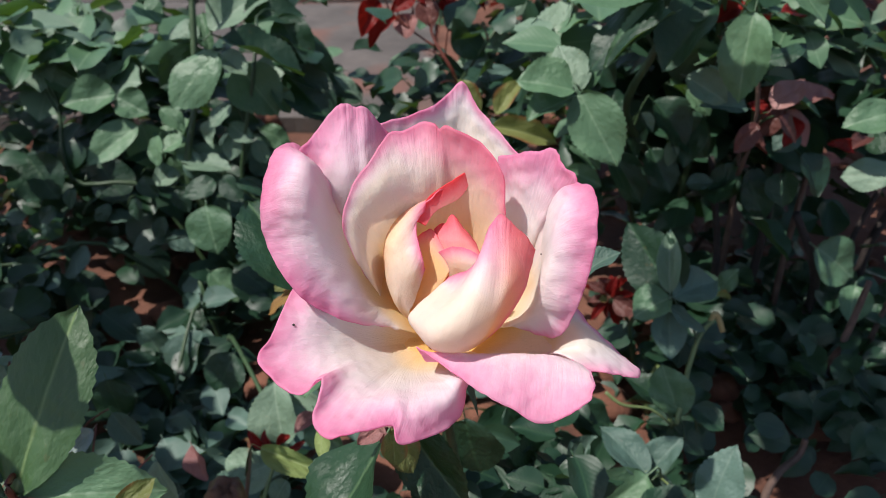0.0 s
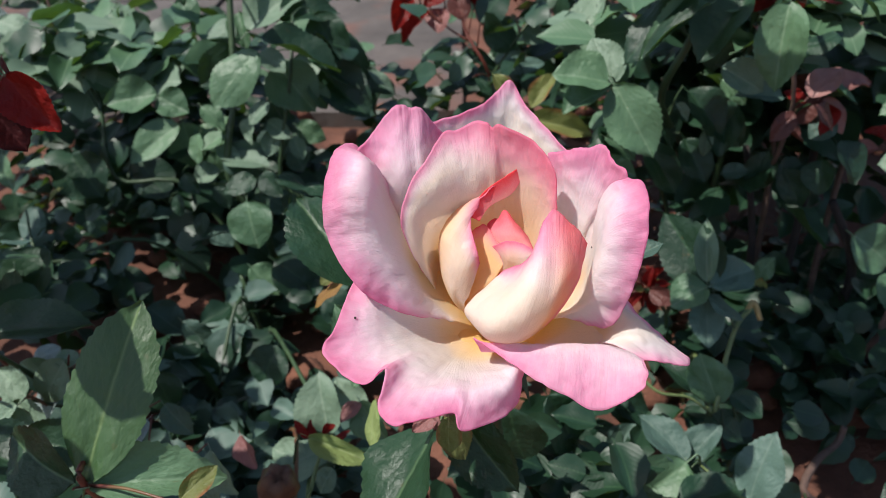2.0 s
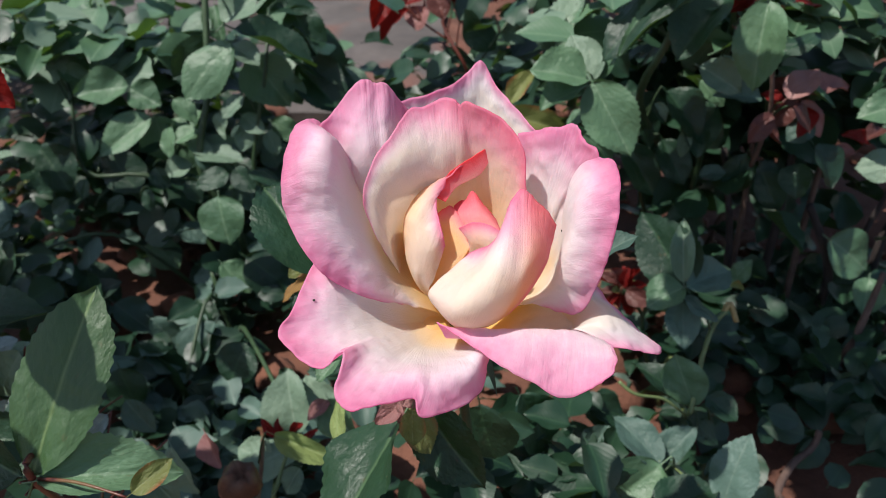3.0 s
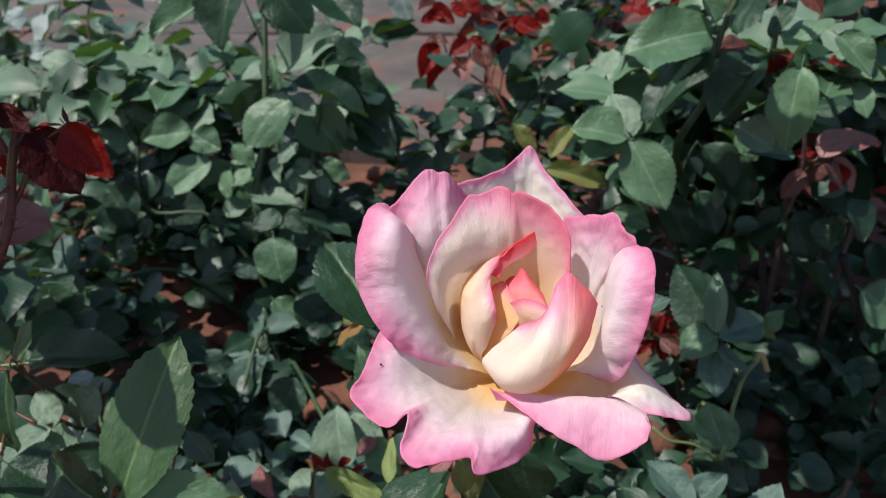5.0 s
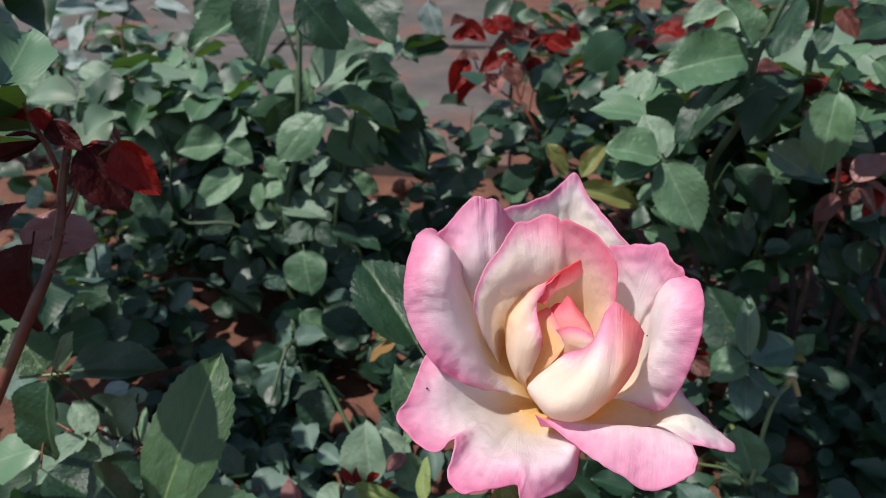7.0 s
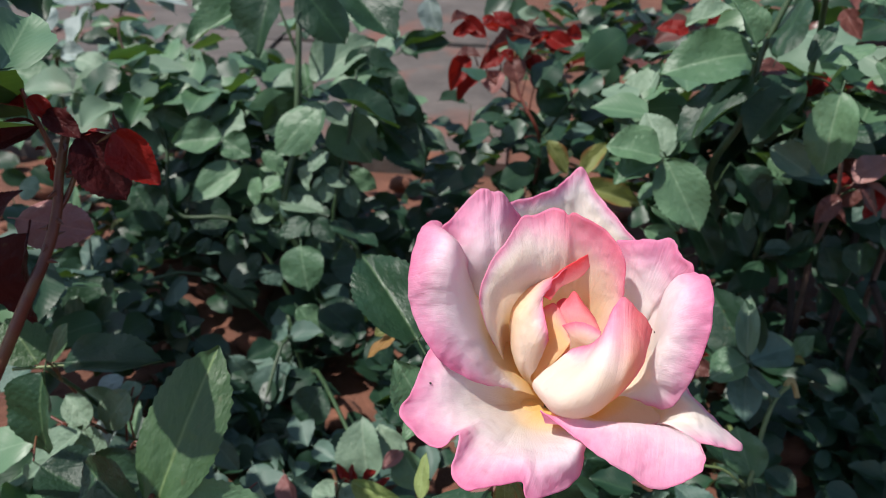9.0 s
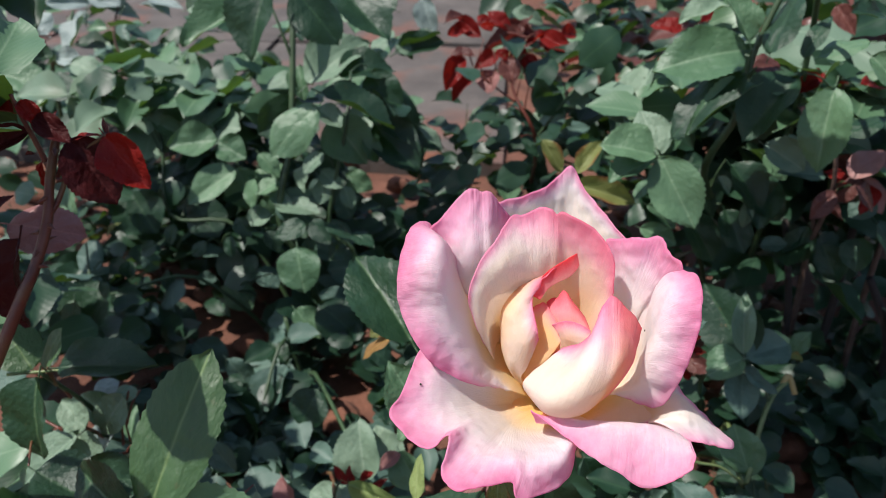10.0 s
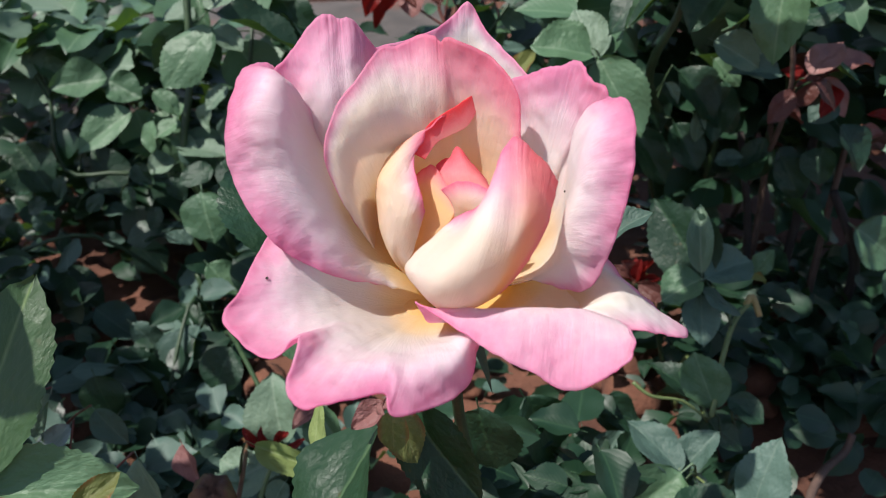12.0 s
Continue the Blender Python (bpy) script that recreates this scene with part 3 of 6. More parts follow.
# upper petal on the east
# its yellow reaches far out, partly to imitate light glowing through the petal
petal(flower, [
    [(16.9, 12.2, 26.5), (23.4, 20.3, 48.2), (20.9, 23.7, 71.9)],
    [(21.3, 10.1, 25.2), (27.4, 11.1, 52.3), (29.1, 13.8, 78.6)],
    [(23.5, 8.7, 24.8), (30.6, 7.9, 53.0), (35.8, 9.7, 81.5)],
    [(25.7, 7.2, 24.4), (32.9, 5.6, 53.1), (39.2, 7.1, 82.9)],
    [(27.1, 4.4, 23.7), (34.8, 2.7, 52.3), (43.3, -1.9, 80.1)],
    [(28.7, 1.5, 23.0), (36.5, 2.7, 48.6), (47.2, -7.4, 77.1)],
    [(30.4, -4.9, 22.3), (37.2, -4.5, 43.1), (44.2, -3.5, 57.4)]],
    blush=(0, 0.1), rim=(0.7, 1.1), flank=(0.2, 0.3), foot=(0.0, 0.0, 0.0), seed=4, heart=0.58)
# cupped inner petals grown together
# wide yellow: pigment at the foot, warm glow of the shaded cup above
petal(flower, [
    [(-21.6, 0.1, 17.2), (-26.0, -1.9, 27.0), (-29.3, -4.1, 34.7)],
    [(-21.8, 6.8, 22.1), (-29.8, -7.5, 47.8), (-36.2, -9.5, 59.4)],
    [(-19.6, 11.3, 27.2), (-27.5, -4.1, 60.3), (-32.8, -4.1, 73.2)],
    [(-15.1, 14.7, 30.4), (-20.9, 0.1, 66.8), (-26.4, 4.1, 80.3)],
    [(-10.5, 15.9, 32.3), (-15.3, 4.7, 68.3), (-20.2, 15.9, 85.5)],
    [(-7.8, 16.7, 31.8), (-11.1, 7.0, 66.3), (-15.3, 17.7, 85.6)],
    [(-4.8, 16.7, 31.8), (-7.1, 8.5, 65.0), (-8.5, 20.0, 88.1)],
    [(-2.5, 16.1, 30.8), (-3.4, 10.5, 63.4), (-3.8, 17.8, 88.4)],
    [(-0.3, 15.5, 29.8), (-0.6, 11.2, 62.7), (-1.6, 16.8, 86.9)],
    [(3.2, 14.2, 27.9), (4.1, 14.1, 60.7), (1.5, 15.4, 88.4)],
    [(6.6, 13.4, 28.5), (11.6, 11.1, 59.8), (13.6, 10.1, 83.8)],
    [(11.0, 8.5, 26.3), (17.7, 7.3, 52.1), (21.2, 3.0, 74.9)],
    [(14.2, 2.7, 24.9), (19.9, 2.9, 43.4), (22.7, 0.7, 60.2)]],
    blush=(0.14, 0.48), rim=(0.22, 0.95), flank=(0.3, 0.5), foot=(0.0, 0.0, 0.0), seed=5, ruffle=0.0005, heart=0.56, label="cream and salmon inner petal with a pink rim")
# rolled petal on the east
petal(flower, [
    [(31.3, -2.6, 31.4), (38.8, -3.4, 68.6), (46.1, -8.5, 78.2)],
    [(32.3, -3.7, 29.5), (38.9, -14.8, 67.6), (50.3, -15.9, 78.7)],
    [(32.3, -4.9, 27.7), (38.2, -20.4, 60.8), (51.4, -24.6, 69.0)],
    [(31.2, -6.1, 25.9), (36.2, -23.2, 50.9), (49.5, -29.0, 54.9)],
    [(28.9, -10.1, 23.5), (35.4, -24.3, 38.2), (46.2, -28.9, 36.7)],
    [(24.3, -14.8, 21.7), (32.9, -21.3, 28.2), (40.5, -24.9, 22.6)],
    [(22.1, -16.0, 20.0), (26.1, -18.3, 21.8), (30.4, -19.2, 20.4)]],
    blush=(0, 0.05), rim=(1.2, 0.8), flank=(0.0, 0.0), foot=(0.0, 0.0, 0.0), seed=6, heart=0.45, label="pink petal rolled outward, cream inside")
# spiral petal
petal(flower, [
    [(-12.6, -11.5, 21.4), (-10.9, -12.5, 30.8), (-7.1, -10.7, 42.9)],
    [(-14.8, -10.7, 22.7), (-13.4, -13.1, 39.0), (-8.7, -8.9, 51.1)],
    [(-16.9, -10.1, 23.6), (-17.4, -10.6, 44.8), (-10.0, -0.1, 57.3)],
    [(-18.9, -4.5, 24.8), (-20.6, -2.7, 49.7), (-5.5, 4.4, 64.3)],
    [(-19.2, 4.0, 26.9), (-18.7, 9.3, 49.7), (2.6, 11.3, 67.5)],
    [(-17.2, 8.5, 26.4), (-10.3, 16.1, 45.5), (10.0, 13.9, 71.5)]],
    blush=(0.22, 0.7), rim=(0.4, 0.5), flank=(0.2, 0.6), foot=(0.0, 0.0, 0.0), seed=7, heart=0.50)
# turned-in lip of the spiral petal
petal(flower, [
    [(-7.0, 0.3, 55.2), (-8.4, 0.3, 56.1), (-10.0, -0.2, 57.2)],
    [(-2.8, 4.6, 59.2), (-4.1, 4.8, 61.7), (-5.8, 4.5, 64.5)],
    [(6.1, 10.4, 61.6), (4.6, 10.9, 64.7), (2.6, 11.1, 68.1)],
    [(11.0, 13.4, 68.9), (10.6, 13.7, 70.4), (10.2, 13.8, 72.0)]],
    blush=(1, 1), rim=(3.0, 3.0), flank=(1, 1), foot=None, seed=8, ruffle=0.0002, deep=0.25, heart=0.00, label="coral lip turned inward")
# orange heart petal
petal(flower, [
    [(-13.4, -8.7, 18.4), (-12.6, -4.2, 32.7), (-10.3, 3.5, 48.2)],
    [(-11.9, -9.1, 19.6), (-9.5, -4.6, 35.6), (-7.3, 3.9, 50.5)],
    [(-10.5, -9.7, 20.5), (-6.6, -6.3, 36.7), (-3.8, 3.0, 51.0)],
    [(-5.7, -9.5, 24.5), (-0.3, -10.7, 37.3), (3.5, -8.9, 43.7)]],
    blush=(1, 0.9), rim=(0.35, 0.35), flank=(0.3, 0.3), foot=(0.0, 0.0, 0.0), seed=9, ruffle=0.0002)
# bud petal
petal(flower, [
    [(-0.3, -2.7, 36.8), (-3.0, -0.5, 45.7), (-3.7, 6.0, 50.2)],
    [(1.5, -3.5, 37.4), (-1.7, -0.2, 48.0), (-1.3, 7.1, 51.8)],
    [(2.9, -5.1, 38.5), (1.2, -3.5, 50.1), (0.9, 5.6, 53.2)],
    [(5.0, -6.8, 39.6), (5.0, -5.6, 51.5), (3.2, 5.6, 56.9)],
    [(8.2, -8.4, 40.8), (8.7, -6.6, 50.9), (6.8, 2.2, 53.5)],
    [(11.2, -10.1, 41.9), (13.2, -9.7, 47.9), (11.8, -1.8, 49.0)]],
    blush=(0.75, 0.9), rim=(1.5, 1.5), flank=(1.2, 0.6), foot=(0.0, 0.0, 0.0), seed=10, ruffle=0.0002, deep=0.20, heart=0.00, label="coral bud petal")
# bud petal in front
petal(flower, [
    [(1.9, -9.1, 36.1), (1.4, -10.6, 44.8), (-2.1, -8.7, 49.5)],
    [(4.6, -11.5, 37.8), (4.1, -13.7, 47.4), (2.8, -11.1, 53.2)],
    [(8.0, -14.0, 39.6), (8.9, -15.5, 48.1), (7.9, -12.6, 53.5)],
    [(12.1, -14.5, 42.4), (12.8, -16.1, 47.3), (12.9, -14.5, 51.6)]],
    blush=(0.45, 0.2), rim=(0.7, 0.7), flank=(0.4, 0.4), foot=(0.0, 0.0, 0.0), seed=11, ruffle=0.0002, heart=0.00)
# front petal wrapped round the heart
petal(flower, [
    [(-12.1, -23.2, 27.2), (-10.4, -23.8, 35.4), (1.8, -17.2, 43.8)],
    [(-5.2, -38.7, 30.8), (-2.2, -39.7, 44.0), (11.6, -21.5, 53.6)],
    [(2.6, -42.7, 32.1), (9.0, -43.1, 53.5), (14.7, -20.2, 64.9)],
    [(8.5, -39.0, 29.5), (17.2, -41.0, 52.0), (19.0, -15.9, 69.5)],
    [(10.8, -36.1, 28.0), (20.8, -38.4, 52.4), (23.7, -17.6, 66.9)],
    [(13.0, -32.4, 26.5), (24.0, -34.2, 50.4), (28.2, -17.9, 62.7)],
    [(15.0, -27.8, 24.2), (26.3, -30.2, 45.3), (32.1, -16.6, 55.6)]],
    blush=(0.12, 1.0), rim=(0.20, 1.5), flank=(0.0, 0.7), foot=(-2.0, -8.0, 2.0), seed=12, ruffle=0.0005, heart=0.30, label="cream front petal with a coral tip")
# inner floor petal
petal(flower, [
    [(0.7, -19.7, 5.0), (11.5, -21.9, 8.9), (19.8, -25.8, 10.3)],
    [(9.5, -16.4, 6.4), (22.3, -19.1, 11.5), (35.4, -25.8, 13.9)],
    [(15.1, -11.9, 9.7), (30.1, -14.4, 13.1), (45.5, -19.8, 15.9)],
    [(18.5, -8.7, 12.7), (33.7, -8.7, 16.4), (49.9, -9.5, 18.8)]],
    blush=(0.3, 0.3), rim=(0.1, 0.1), flank=(0, 0), foot=(0.0, 0.0, 0.0), seed=13, heart=0.70, label="cream inner petal at the bottom of the cup")
# floor of the cup on the west
petal(flower, [
    [(-16.4, -0.1, 5.9), (-24.7, 3.6, 4.4), (-42.7, 3.0, 10.8)],
    [(-14.7, -3.4, 2.7), (-22.3, 0.3, 1.1), (-40.3, -1.8, 5.3)],
    [(-11.7, -8.8, -0.1), (-17.0, -6.2, -1.7), (-30.9, -8.3, 0.7)],
    [(-7.7, -14.3, -1.2), (-10.9, -13.0, -2.9), (-19.2, -18.0, -3.2)],
    [(-2.6, -18.5, -0.4), (-3.7, -18.3, -2.0), (-5.8, -25.1, -3.2)]],
    blush=(0.85, 0.7), rim=(0.1, 0.1), flank=(0, 0), foot=(0.0, 0.0, 0.0), seed=14, heart=0.50, label="yellow inner petal at the bottom of the cup")
# spread lower petal on the west
petal(flower, [
    [(-19.0, -1.0, 11.5), (-36.0, -6.0, 33.0), (-47.0, -1.0, 41.0)],
    [(-21.5, -4.4, 7.4), (-43.5, -17.2, 29.0), (-56.8, -13.1, 35.6)],
    [(-21.5, -5.7, 5.5), (-44.7, -23.3, 25.1), (-61.7, -32.5, 29.6)],
    [(-21.0, -6.9, 3.6), (-43.0, -29.3, 21.4), (-64.7, -41.2, 25.4)],
    [(-19.1, -8.9, 2.3), (-37.4, -32.3, 18.5), (-50.6, -53.9, 22.3)],
    [(-17.9, -11.5, 2.1), (-32.0, -33.1, 17.2), (-40.4, -52.3, 28.4)],
    [(-16.6, -13.8, 2.1), (-28.4, -44.0, 18.8), (-42.3, -66.1, 21.9)],
    [(-15.4, -16.0, 2.4), (-24.4, -49.8, 19.1), (-35.1, -73.5, 21.5)],
    [(-13.7, -18.1, 2.8), (-16.4, -54.5, 22.9), (-17.6, -67.4, 21.7)],
    [(-11.4, -20.0, 3.6), (-9.8, -54.9, 22.2), (-13.0, -71.5, 17.1)],
    [(-6.3, -21.7, 4.6), (0.5, -51.6, 21.7), (2.5, -57.0, 11.8)],
    [(-1.8, -23.0, 6.3), (5.9, -42.8, 20.6), (8.7, -41.3, 15.9)],
    [(3.5, -21.5, 5.5), (13.0, -35.0, 12.5), (18.5, -36.5, 8.5)]],
    blush=(0, 0), rim=(0.95, 1.15), flank=(0.5, 0.5), foot=(0.0, 0.0, 0.0), seed=15, heart=0.46, label="white petal with a notched pink rim")
# reflexed front petal
petal(flower, [
    [(-5.6, -25.2, 11.3), (-8.4, -33.0, 21.3), (-10.3, -35.6, 26.5)],
    [(2.8, -28.3, 13.9), (4.6, -38.7, 27.2), (1.6, -45.0, 24.8)],
    [(13.2, -28.3, 13.9), (16.2, -42.1, 29.3), (12.0, -53.7, 22.5)],
    [(23.7, -28.3, 13.9), (26.9, -42.5, 28.6), (24.0, -59.9, 20.2)],
    [(32.2, -26.7, 12.5), (37.6, -43.1, 27.6), (35.0, -62.9, 17.4)],
    [(36.7, -24.6, 12.0), (45.3, -44.3, 25.8), (44.8, -62.3, 23.8)],
    [(38.9, -23.3, 12.3), (48.2, -44.8, 25.0), (48.8, -59.1, 28.7)],
    [(40.0, -22.7, 13.2), (46.5, -38.5, 21.9), (50.0, -46.7, 25.8)]],
    blush=(0, 0), rim=(1.7, 1.7), flank=(1, 0.6), foot=(0.0, 0.0, 0.0), seed=16, label="pink petal bent outward")
# spread lower petal on the east
petal(flower, [
    [(37.7, -13.2, 14.9), (44.3, -9.7, 20.4), (51.2, -3.9, 20.1)],
    [(38.5, -16.0, 14.4), (50.3, -13.8, 19.5), (66.4, -16.5, 9.8)],
    [(38.4, -17.7, 13.6), (52.5, -24.7, 22.9), (71.5, -33.2, 11.6)],
    [(37.2, -19.8, 12.1), (47.4, -31.2, 23.9), (61.1, -38.1, 17.0)],
    [(35.1, -20.8, 10.7), (40.7, -30.4, 19.7), (51.9, -38.3, 18.6)]],
    blush=(0, 0), rim=(0.5, 0.6), flank=(0.3, 0.5), foot=(0.0, 0.0, 0.0), seed=17, heart=0.50, label="white petal with a pointed pink tip")
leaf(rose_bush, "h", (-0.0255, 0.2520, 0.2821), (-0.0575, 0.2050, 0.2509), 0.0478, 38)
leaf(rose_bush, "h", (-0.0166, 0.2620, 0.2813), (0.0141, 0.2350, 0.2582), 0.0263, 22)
leaf(rose_bush, "l", (-0.0659, 0.3000, 0.2147), (-0.0678, 0.3150, 0.2370), 0.0115, -15)
leaf(rose_bush, "y", (-0.019, 0.235, 0.305), (-0.020, 0.226, 0.292), 0.011, -14)
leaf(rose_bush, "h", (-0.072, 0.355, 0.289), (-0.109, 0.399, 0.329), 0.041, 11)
leaf(rose_bush, "g", (-0.062, 0.324, 0.255), (-0.082, 0.341, 0.287), 0.030, 13)
leaf(rose_bush, "g", (-0.059, 0.344, 0.249), (-0.079, 0.332, 0.231), 0.023, 24)
leaf(rose_bush, "b", (0.074, 0.342, 0.307), (0.093, 0.351, 0.320), 0.016, -21)
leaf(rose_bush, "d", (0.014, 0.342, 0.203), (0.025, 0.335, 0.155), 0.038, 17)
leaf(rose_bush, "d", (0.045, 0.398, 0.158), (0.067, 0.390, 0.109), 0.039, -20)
leaf(rose_bush, "k", (-0.023, 0.250, 0.294), (-0.036, 0.245, 0.286), 0.010, -4)
leaf(rose_bush, "y", (-0.021, 0.249, 0.292), (-0.010, 0.237, 0.274), 0.015, -20)
leaf(rose_bush, "k", (-0.024, 0.246, 0.297), (-0.013, 0.247, 0.298), 0.005, 18)
leaf(rose_bush, "k", (-0.024, 0.246, 0.297), (-0.027, 0.239, 0.286), 0.004, 25)
leaf(rose_bush, "o", (-0.095, 0.427, 0.237), (-0.122, 0.421, 0.230), 0.011, 14)
leaf(rose_bush, "y", (-0.100, 0.431, 0.245), (-0.112, 0.426, 0.238), 0.009, -23)
# partly hidden leaves added under the bloom, near-black to stand in for shade
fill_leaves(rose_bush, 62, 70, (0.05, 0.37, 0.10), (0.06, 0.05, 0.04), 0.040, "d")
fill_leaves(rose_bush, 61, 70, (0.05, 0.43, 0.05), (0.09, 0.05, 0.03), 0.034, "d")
join_twigs(rose_bush)

# ---- red shoot and the near leaves beside it ----
red_shoot = plant("rose_shoot", "young rose shoot with glossy dark red leaves", -0.415, 0.15)
cane(red_shoot, [(-0.415, 0.15, -0.01), (-0.36, 0.23, 0.16), (-0.2806, 0.3000, 0.3277), (-0.2657, 0.3150, 0.3588), (-0.2604, 0.3280, 0.3795), (-0.2594, 0.3380, 0.3982), (-0.2550, 0.3480, 0.4202)], 0.0080, REDCANE, label="reddish thorny stem")
cane(red_shoot, [(-0.2625, 0.3450, 0.4015), (-0.2661, 0.3450, 0.4172), (-0.2703, 0.3450, 0.4330), (-0.2720, 0.3450, 0.4422)], 0.0034, REDCANE, "twig")
cane(red_shoot, [(-0.2517, 0.3450, 0.4052), (-0.2386, 0.3450, 0.4138), (-0.2266, 0.3450, 0.4216)], 0.0028, REDCANE, "twig")
cane(red_shoot, [(-0.2606, 0.3290, 0.3807), (-0.2564, 0.3360, 0.3875), (-0.2491, 0.3450, 0.4053)], 0.0040, REDCANE, "twig")
leaf(red_shoot, "r", (-0.2279, 0.3450, 0.4213), (-0.2046, 0.3361, 0.3971), 0.0214, 14)
leaf(red_shoot, "w", (-0.2463, 0.3450, 0.4191), (-0.2255, 0.3347, 0.3862), 0.0287, -8)
leaf(red_shoot, "r", (-0.2736, 0.3450, 0.4323), (-0.2963, 0.3498, 0.4324), 0.0130, 12)
leaf(red_shoot, "w", (-0.2672, 0.3450, 0.4224), (-0.2918, 0.3383, 0.4148), 0.0107, -20)
leaf(red_shoot, "r", (-0.2695, 0.3450, 0.4380), (-0.2573, 0.3408, 0.4276), 0.0105, -14)
leaf(red_shoot, "w", (-0.2626, 0.3450, 0.4301), (-0.2433, 0.3396, 0.4203), 0.0130, 8)
leaf(red_shoot, "r", (-0.2447, 0.3450, 0.4179), (-0.2326, 0.3483, 0.4220), 0.0072, -10)
leaf(red_shoot, "m", (-0.2247, 0.3450, 0.4217), (-0.2265, 0.3475, 0.4310), 0.0027, 10)
leaf(red_shoot, "m", (-0.2683, 0.3450, 0.4093), (-0.2731, 0.3436, 0.4098), 0.0024, 0)
leaf(red_shoot, "w", (-0.2549, 0.3450, 0.4195), (-0.2564, 0.3484, 0.4321), 0.0102, -22)
leaf(red_shoot, "r", (-0.2657, 0.3450, 0.4047), (-0.2666, 0.3410, 0.3890), 0.0061, 30)
leaf(red_shoot, "m", (-0.2588, 0.3450, 0.3948), (-0.2515, 0.3478, 0.4039), 0.0062, -20)
leaf(red_shoot, "w", (-0.2812, 0.3300, 0.3662), (-0.2981, 0.3176, 0.3136), 0.0342, -12)
leaf(red_shoot, "w", (-0.3042, 0.3300, 0.3696), (-0.2902, 0.3359, 0.3907), 0.0174, 6)
leaf(red_shoot, "k", (-0.3011, 0.3520, 0.3623), (-0.2578, 0.3520, 0.3584), 0.0330, 8)
# unseen leaves, added off to the west to shade the bushes behind
fill_leaves(red_shoot, 72, 24, (-0.52, 0.62, 0.43), (0.06, 0.06, 0.03), 0.06, "dg")

near_bush = plant("rose_bush", "leafy rose bush with broad serrated green leaves", -0.24, 0.36)
cane(near_bush, [(-0.25, 0.37, -0.01), (-0.235, 0.33, 0.10), (-0.2028, 0.2514, 0.2420), (-0.2026, 0.2584, 0.2526)], 0.0055, REDCANE)
cane(near_bush, [(-0.30, 0.42, -0.01), (-0.31, 0.41, 0.14), (-0.3104, 0.3505, 0.2539)], 0.005)
cane(near_bush, [(-0.3320, 0.3484, 0.2531), (-0.3122, 0.3507, 0.2545), (-0.2924, 0.3530, 0.2558)], 0.0026, PALECANE, "twig")
cane(near_bush, [(-0.30, 0.42, -0.01), (-0.28, 0.42, 0.10), (-0.3055, 0.3693, 0.1867)], 0.004)
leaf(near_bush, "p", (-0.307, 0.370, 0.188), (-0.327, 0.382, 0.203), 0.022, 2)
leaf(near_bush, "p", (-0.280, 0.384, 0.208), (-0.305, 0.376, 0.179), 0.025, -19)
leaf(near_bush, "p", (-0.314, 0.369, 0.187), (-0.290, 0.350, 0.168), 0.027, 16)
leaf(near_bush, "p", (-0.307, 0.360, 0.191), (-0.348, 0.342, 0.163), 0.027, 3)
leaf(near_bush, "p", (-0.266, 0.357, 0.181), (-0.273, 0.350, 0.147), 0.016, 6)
# dark kinds on these two: the shade over them is put into the colour
leaf(near_bush, "d", (-0.2969, 0.3500, 0.2598), (-0.2321, 0.3520, 0.2641), 0.0337, -6)
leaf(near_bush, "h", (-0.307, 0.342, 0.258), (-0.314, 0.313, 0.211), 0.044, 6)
leaf(near_bush, "n", (-0.316, 0.351, 0.256), (-0.336, 0.365, 0.282), 0.031, 23)
leaf(near_bush, "n", (-0.315, 0.359, 0.249), (-0.307, 0.374, 0.274), 0.026, -25)
leaf(near_bush, "p", (-0.276, 0.394, 0.204), (-0.287, 0.383, 0.208), 0.013, -14)
leaf(near_bush, "d", (-0.300, 0.305, 0.215), (-0.258, 0.292, 0.199), 0.038, -23)
leaf(near_bush, "d", (-0.286, 0.319, 0.197), (-0.245, 0.325, 0.189), 0.035, 14)
leaf(near_bush, "b", (-0.370, 0.376, 0.207), (-0.358, 0.398, 0.221), 0.026, -7)
leaf(near_bush, "n", (-0.2014, 0.2510, 0.2454), (-0.1640, 0.2850, 0.3234), 0.0393, 14)
# lighter kind than its neighbours: sunlight put into the leaf colour
leaf(near_bush, "g", (-0.1990, 0.2490, 0.2440), (-0.1365, 0.2620, 0.2416), 0.0275, -4)
leaf(near_bush, "h", (-0.2080, 0.2520, 0.2430), (-0.2584, 0.2620, 0.2552), 0.0317, -20)
leaf(near_bush, "y", (-0.1476, 0.2350, 0.2519), (-0.1296, 0.2450, 0.2607), 0.0100, 20)
leaf(near_bush, "g", (-0.307, 0.394, 0.083), (-0.348, 0.432, 0.135), 0.005, -25)
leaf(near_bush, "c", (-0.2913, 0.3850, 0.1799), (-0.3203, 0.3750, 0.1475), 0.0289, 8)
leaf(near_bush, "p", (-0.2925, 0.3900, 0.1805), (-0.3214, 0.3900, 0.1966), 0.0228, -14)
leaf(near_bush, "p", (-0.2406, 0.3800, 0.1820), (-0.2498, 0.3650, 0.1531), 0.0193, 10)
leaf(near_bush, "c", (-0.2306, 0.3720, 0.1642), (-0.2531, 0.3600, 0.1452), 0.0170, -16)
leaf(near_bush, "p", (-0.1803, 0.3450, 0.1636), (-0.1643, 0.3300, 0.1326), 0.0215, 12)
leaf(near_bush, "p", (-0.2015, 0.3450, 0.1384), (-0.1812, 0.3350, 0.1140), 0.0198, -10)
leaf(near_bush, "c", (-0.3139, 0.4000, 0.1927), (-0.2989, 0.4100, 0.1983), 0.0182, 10)
